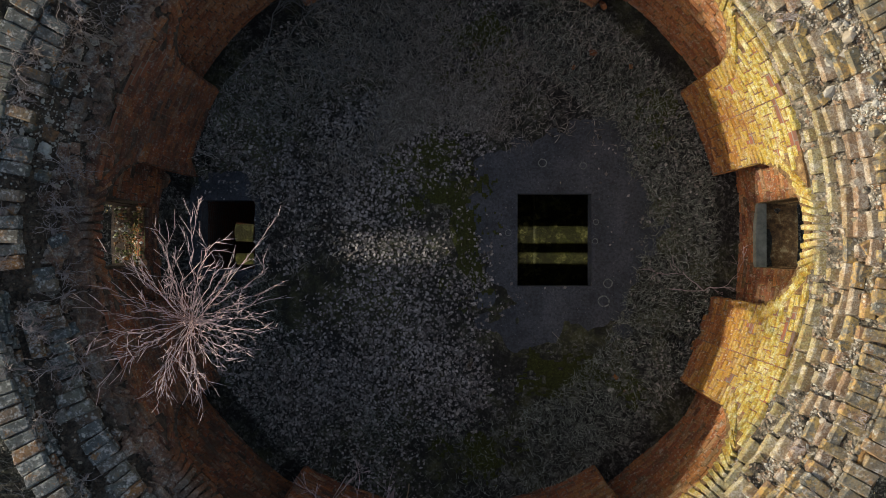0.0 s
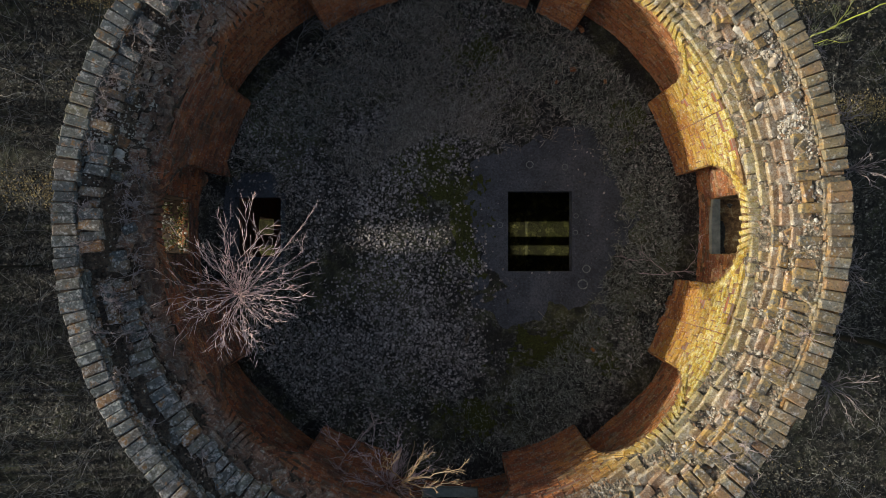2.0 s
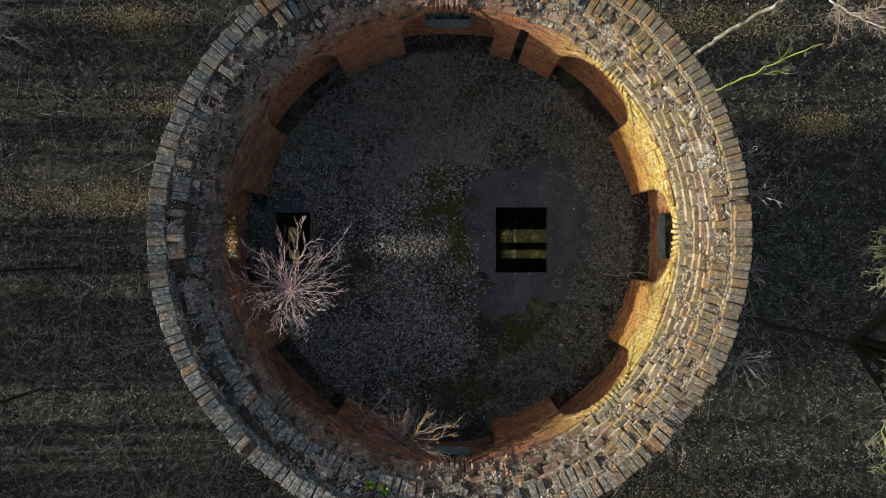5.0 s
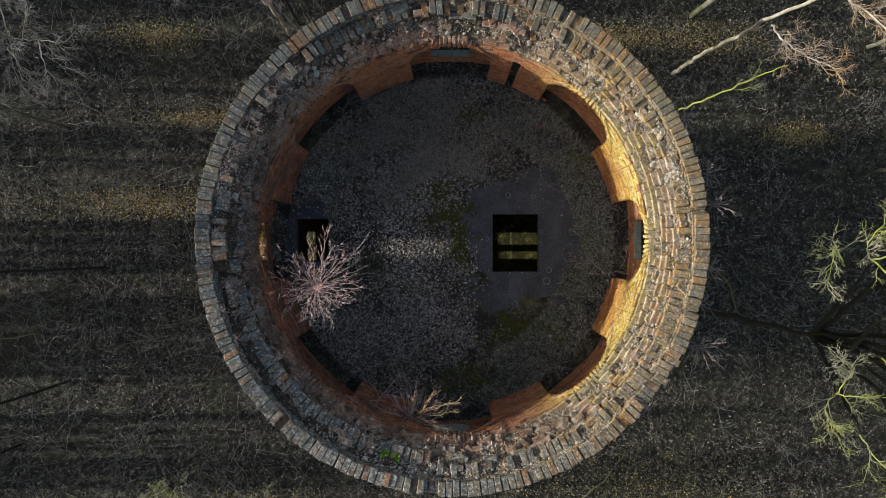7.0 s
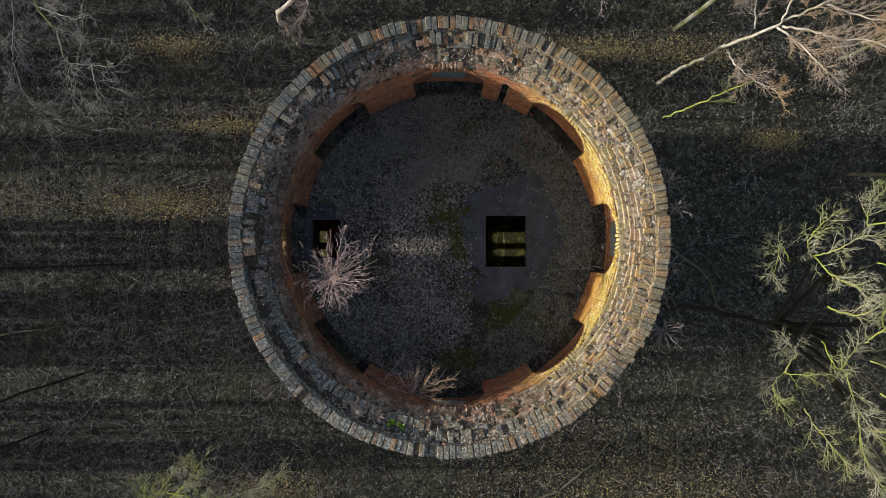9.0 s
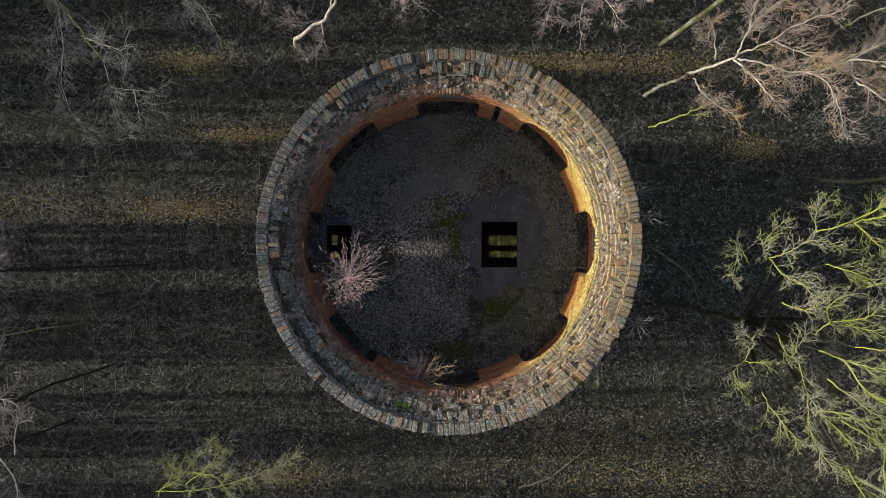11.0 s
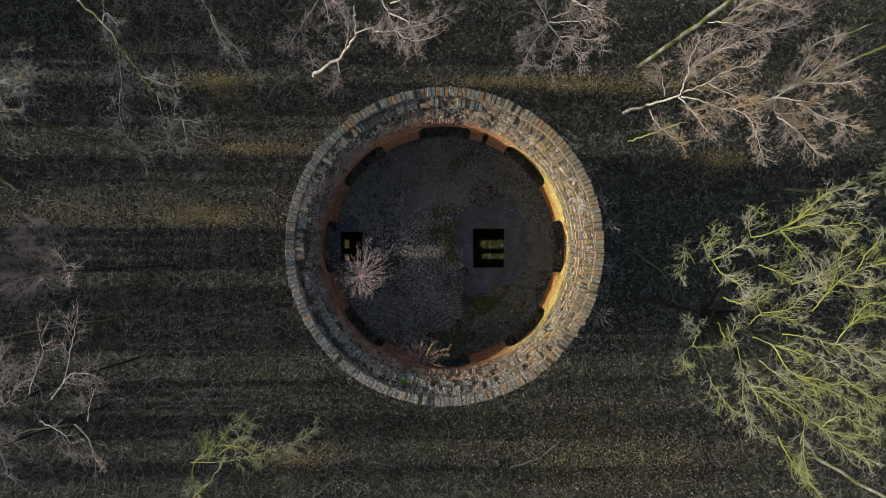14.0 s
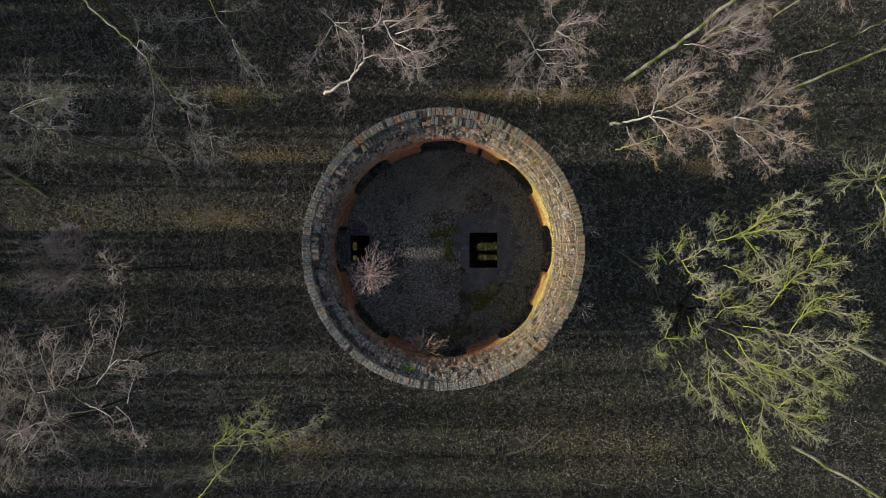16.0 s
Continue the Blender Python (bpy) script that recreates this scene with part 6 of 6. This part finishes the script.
def ground_grass(rnd):
    x, y = rnd.uniform(-26, 26), rnd.uniform(-16, 16)
    if math.hypot(x, y) < 4.7 or rnd.random() > 0.45 + 0.9 * noise.noise((x * 0.3, y * 0.3, 22)):
        return None
    return (x, y, ground_height(x, y) - 0.01)


tagged(new("forest_grass", blades("forest_grass", 70000, ground_grass, 0.22, GRASS, 0.007)), "sparse withered grass between the trees", "grass", kind="stuff")


# brushwood on the ground
def make_brush():
    rnd = random.Random(91)
    w = Wood()
    for i in range(6600):
        x, y = rnd.uniform(-26, 26 if i < 4200 else -4.5), rnd.uniform(-16, 16)
        if math.hypot(x, y) < 5 or rnd.random() > 0.55 + 0.7 * noise.noise((x * 0.2, y * 0.2, 31)) + (0.25 if x < -6 else 0):
            continue
        p = Vector((x, y, ground_height(x, y) + 0.01))
        a = rnd.uniform(0, 2 * math.pi)
        up = rnd.random() < 0.4
        s = shoot(rnd, p, Vector((math.cos(a), math.sin(a), 1.6 if up else 0.12)), rnd.uniform(0.5, 1.7 if i < 4200 else 2.8), 4, 0.16, 0.0 if up else -0.01)
        for q in s:
            q.z = max(q.z, ground_height(q.x, q.y) + 0.01)
        w.tube(s, rnd.uniform(0.006, 0.012), 0.003, 3)
        sprout(w, rnd, s, rnd.randint(2, 7), 0.55, 0, (0.15, 0.0, 0.8, 4), 0.005)
    return w.mesh("brushwood", GREY_TWIG)


tagged(new("brushwood", make_brush()), "thin bare brushwood and fallen twigs on the woodland ground", "brushwood", kind="stuff")


# fallen trunks
def log(label, pts, r, seed):
    rnd = random.Random(seed)
    w = Wood()
    b = Vector(pts[0])
    l = bent([Vector(p) - b for p in pts], 6, rnd, 0.03)
    w.tube(l, r, r * 0.4, 9)
    sprout(w, rnd, l, 8, 0.9, 1, (0.15, 0.0, 0.8, 4), 0.012)
    ob = new("fallen_trunk", w.mesh("fallen_trunk", GREY_BARK))
    ob.location = b
    tagged(ob, label, "fallen trunk")


log("grey fallen tree trunk lying in the leaf litter", [(-24, -4.9, 0.15), (-20.5, -4.2, 0.15), (-16.6, -3.6, 0.1)], 0.07, 1)
log("thin fallen branch lying on the dark ground", [(9.6, -0.1, 0.08), (11.4, -1.4, 0.08), (12.0, -2.9, 0.08), (13.4, -3.6, 0.08)], 0.06, 2)
log("thin fallen branch on the litter", [(3.4, -11.4, 0.08), (5.0, -10.8, 0.08), (6.4, -9.6, 0.08), (7.4, -8.4, 0.08)], 0.05, 3)
log("old fallen trunk at the wood's edge", [(-24.5, 4.5, 0.15), (-23, 3.6, 0.2), (-21.8, 2.8, 0.1)], 0.12, 4)


# the wood that goes on to the west, where the low sun comes through
# gaps in the unseen trees, set so streaks of sun land on the ground
RIDES = [(1.9, 1.0), (-1.7, 0.2), (5.3, 0.45), (9.0, 0.4), (-6.2, 0.3), (-8.1, 0.25), (-10.4, 0.6), (-12.6, 0.3)]   # open rides between the rows of trees


def in_ride(y):
    return any(abs(y - y0) < w0 for y0, w0 in RIDES)


def make_far_wood():
    rnd = random.Random(17)
    w = Wood()
    rows = [(-28.5 - 22 * rnd.random() ** 2, rnd.uniform(-24, 24), rnd.uniform(10.5, 15.0), rnd.choice([0.06, 0.09, 0.14, 0.22])) for i in range(250)]
    # two unseen taller trunks, added and bent to narrow the west windows' sunbeams
    for x, r, line in ((-31.0, 0.26, ((0.80, 0), (0.66, 12.5), (0.58, 14.8), (0.26, 18.0), (0.22, 21.0))), (-34.0, 0.20, ((-0.95, 0), (-0.84, 13), (-0.78, 15.5), (-0.55, 18.7), (-0.52, 21.5)))):
        w.tube([Vector((x, y, z - 0.1)) for y, z in line], r, r * 0.95, 6)
    for x, y, h, r in rows:
        if in_ride(y):
            continue
        tall = h > 16
        top = Vector((x + rnd.gauss(0, 0.6), y + (0 if tall else rnd.gauss(0, 0.6)), h))
        root = Vector((x, y, -0.1))
        if in_ride(top.y) or in_ride((root.y + top.y) / 2):
            continue
        w.tube([root, root.lerp(top, 0.5) + Vector((0, 0 if tall else rnd.gauss(0, 0.2), 0)), top], r, r * 0.75 if tall else r * 0.5, 5)
        for k in range(18):
            t = rnd.uniform(0.08, 1.0)
            a = rnd.uniform(0, 2 * math.pi)
            p = root.lerp(top, t)
            l = rnd.uniform(0.5, 2.0) * (1.1 - 0.5 * t) * (0.35 if tall else 1)
            q = p + Vector((math.cos(a) * l, math.sin(a) * l, l * rnd.uniform(0.2, 0.7) * (0.3 if tall else 1)))
            if in_ride(q.y) or in_ride((p.y + q.y) / 2):
                continue
            w.tube([p, q], 0.035, 0.015, 3)
            for j in range(4):
                b = p.lerp(q, rnd.uniform(0.25, 1.0))
                e = b + Vector((rnd.gauss(0, 0.55), rnd.gauss(0, 0.55), rnd.gauss(0.15, 0.45))) * (0.5 if tall else 1)
                if not in_ride(e.y):
                    w.tube([b, e], 0.026, 0.012, 3)
    return w.mesh("far_wood", GREY_BARK)


tagged(new("far_wood", make_far_wood()), "bare woodland stretching away to the west", "woods", kind="stuff")


# a green weed and a mossy slab on the wall top
def green_weed(x, y, seed):
    rnd = random.Random(seed)
    z = bed_height(math.hypot(x, y), math.degrees(math.atan2(y, x)))
    n = Nodes("fresh_leaf")
    green = n.done(n.ramp(n.piece(), (0.0, (0.10, 0.22, 0.02)), (1.0, (0.30, 0.48, 0.06))), 0.6)
    thing = new("weed")
    thing.location = (x, y, z)
    for i in range(26):
        a, l = rnd.uniform(0, 360), rnd.uniform(0.05, 0.13)
        m = pose(0, 0, 0.02, 0, 0, a) @ pose(0, 0, 0, 0, -rnd.uniform(15, 60), 0)
        q = [(0.2 * l, 0, 0), (0.6 * l, -0.22 * l, 0.02), (l, 0, 0.0), (0.6 * l, 0.22 * l, 0.02)]
        part("leaf", mesh("leaf", [m @ Vector(p) for p in q], [(0, 1, 2), (0, 2, 3)], green), thing)
    tagged(thing, "small fresh green weed on the wall top", "weed")


green_weed(-1.24, -3.86, 5)
green_weed(-1.0, -3.92, 6)
slab = new("stone_slab", TOP_BRICKS[2])
slab.matrix_basis = pose(-0.95, 4.16, 13.12, 8, -6, 24) @ Matrix.Diagonal((0.34, 0.30, 0.09, 1))
tagged(slab, "loose mossy stone slab on the wall top", "stone")
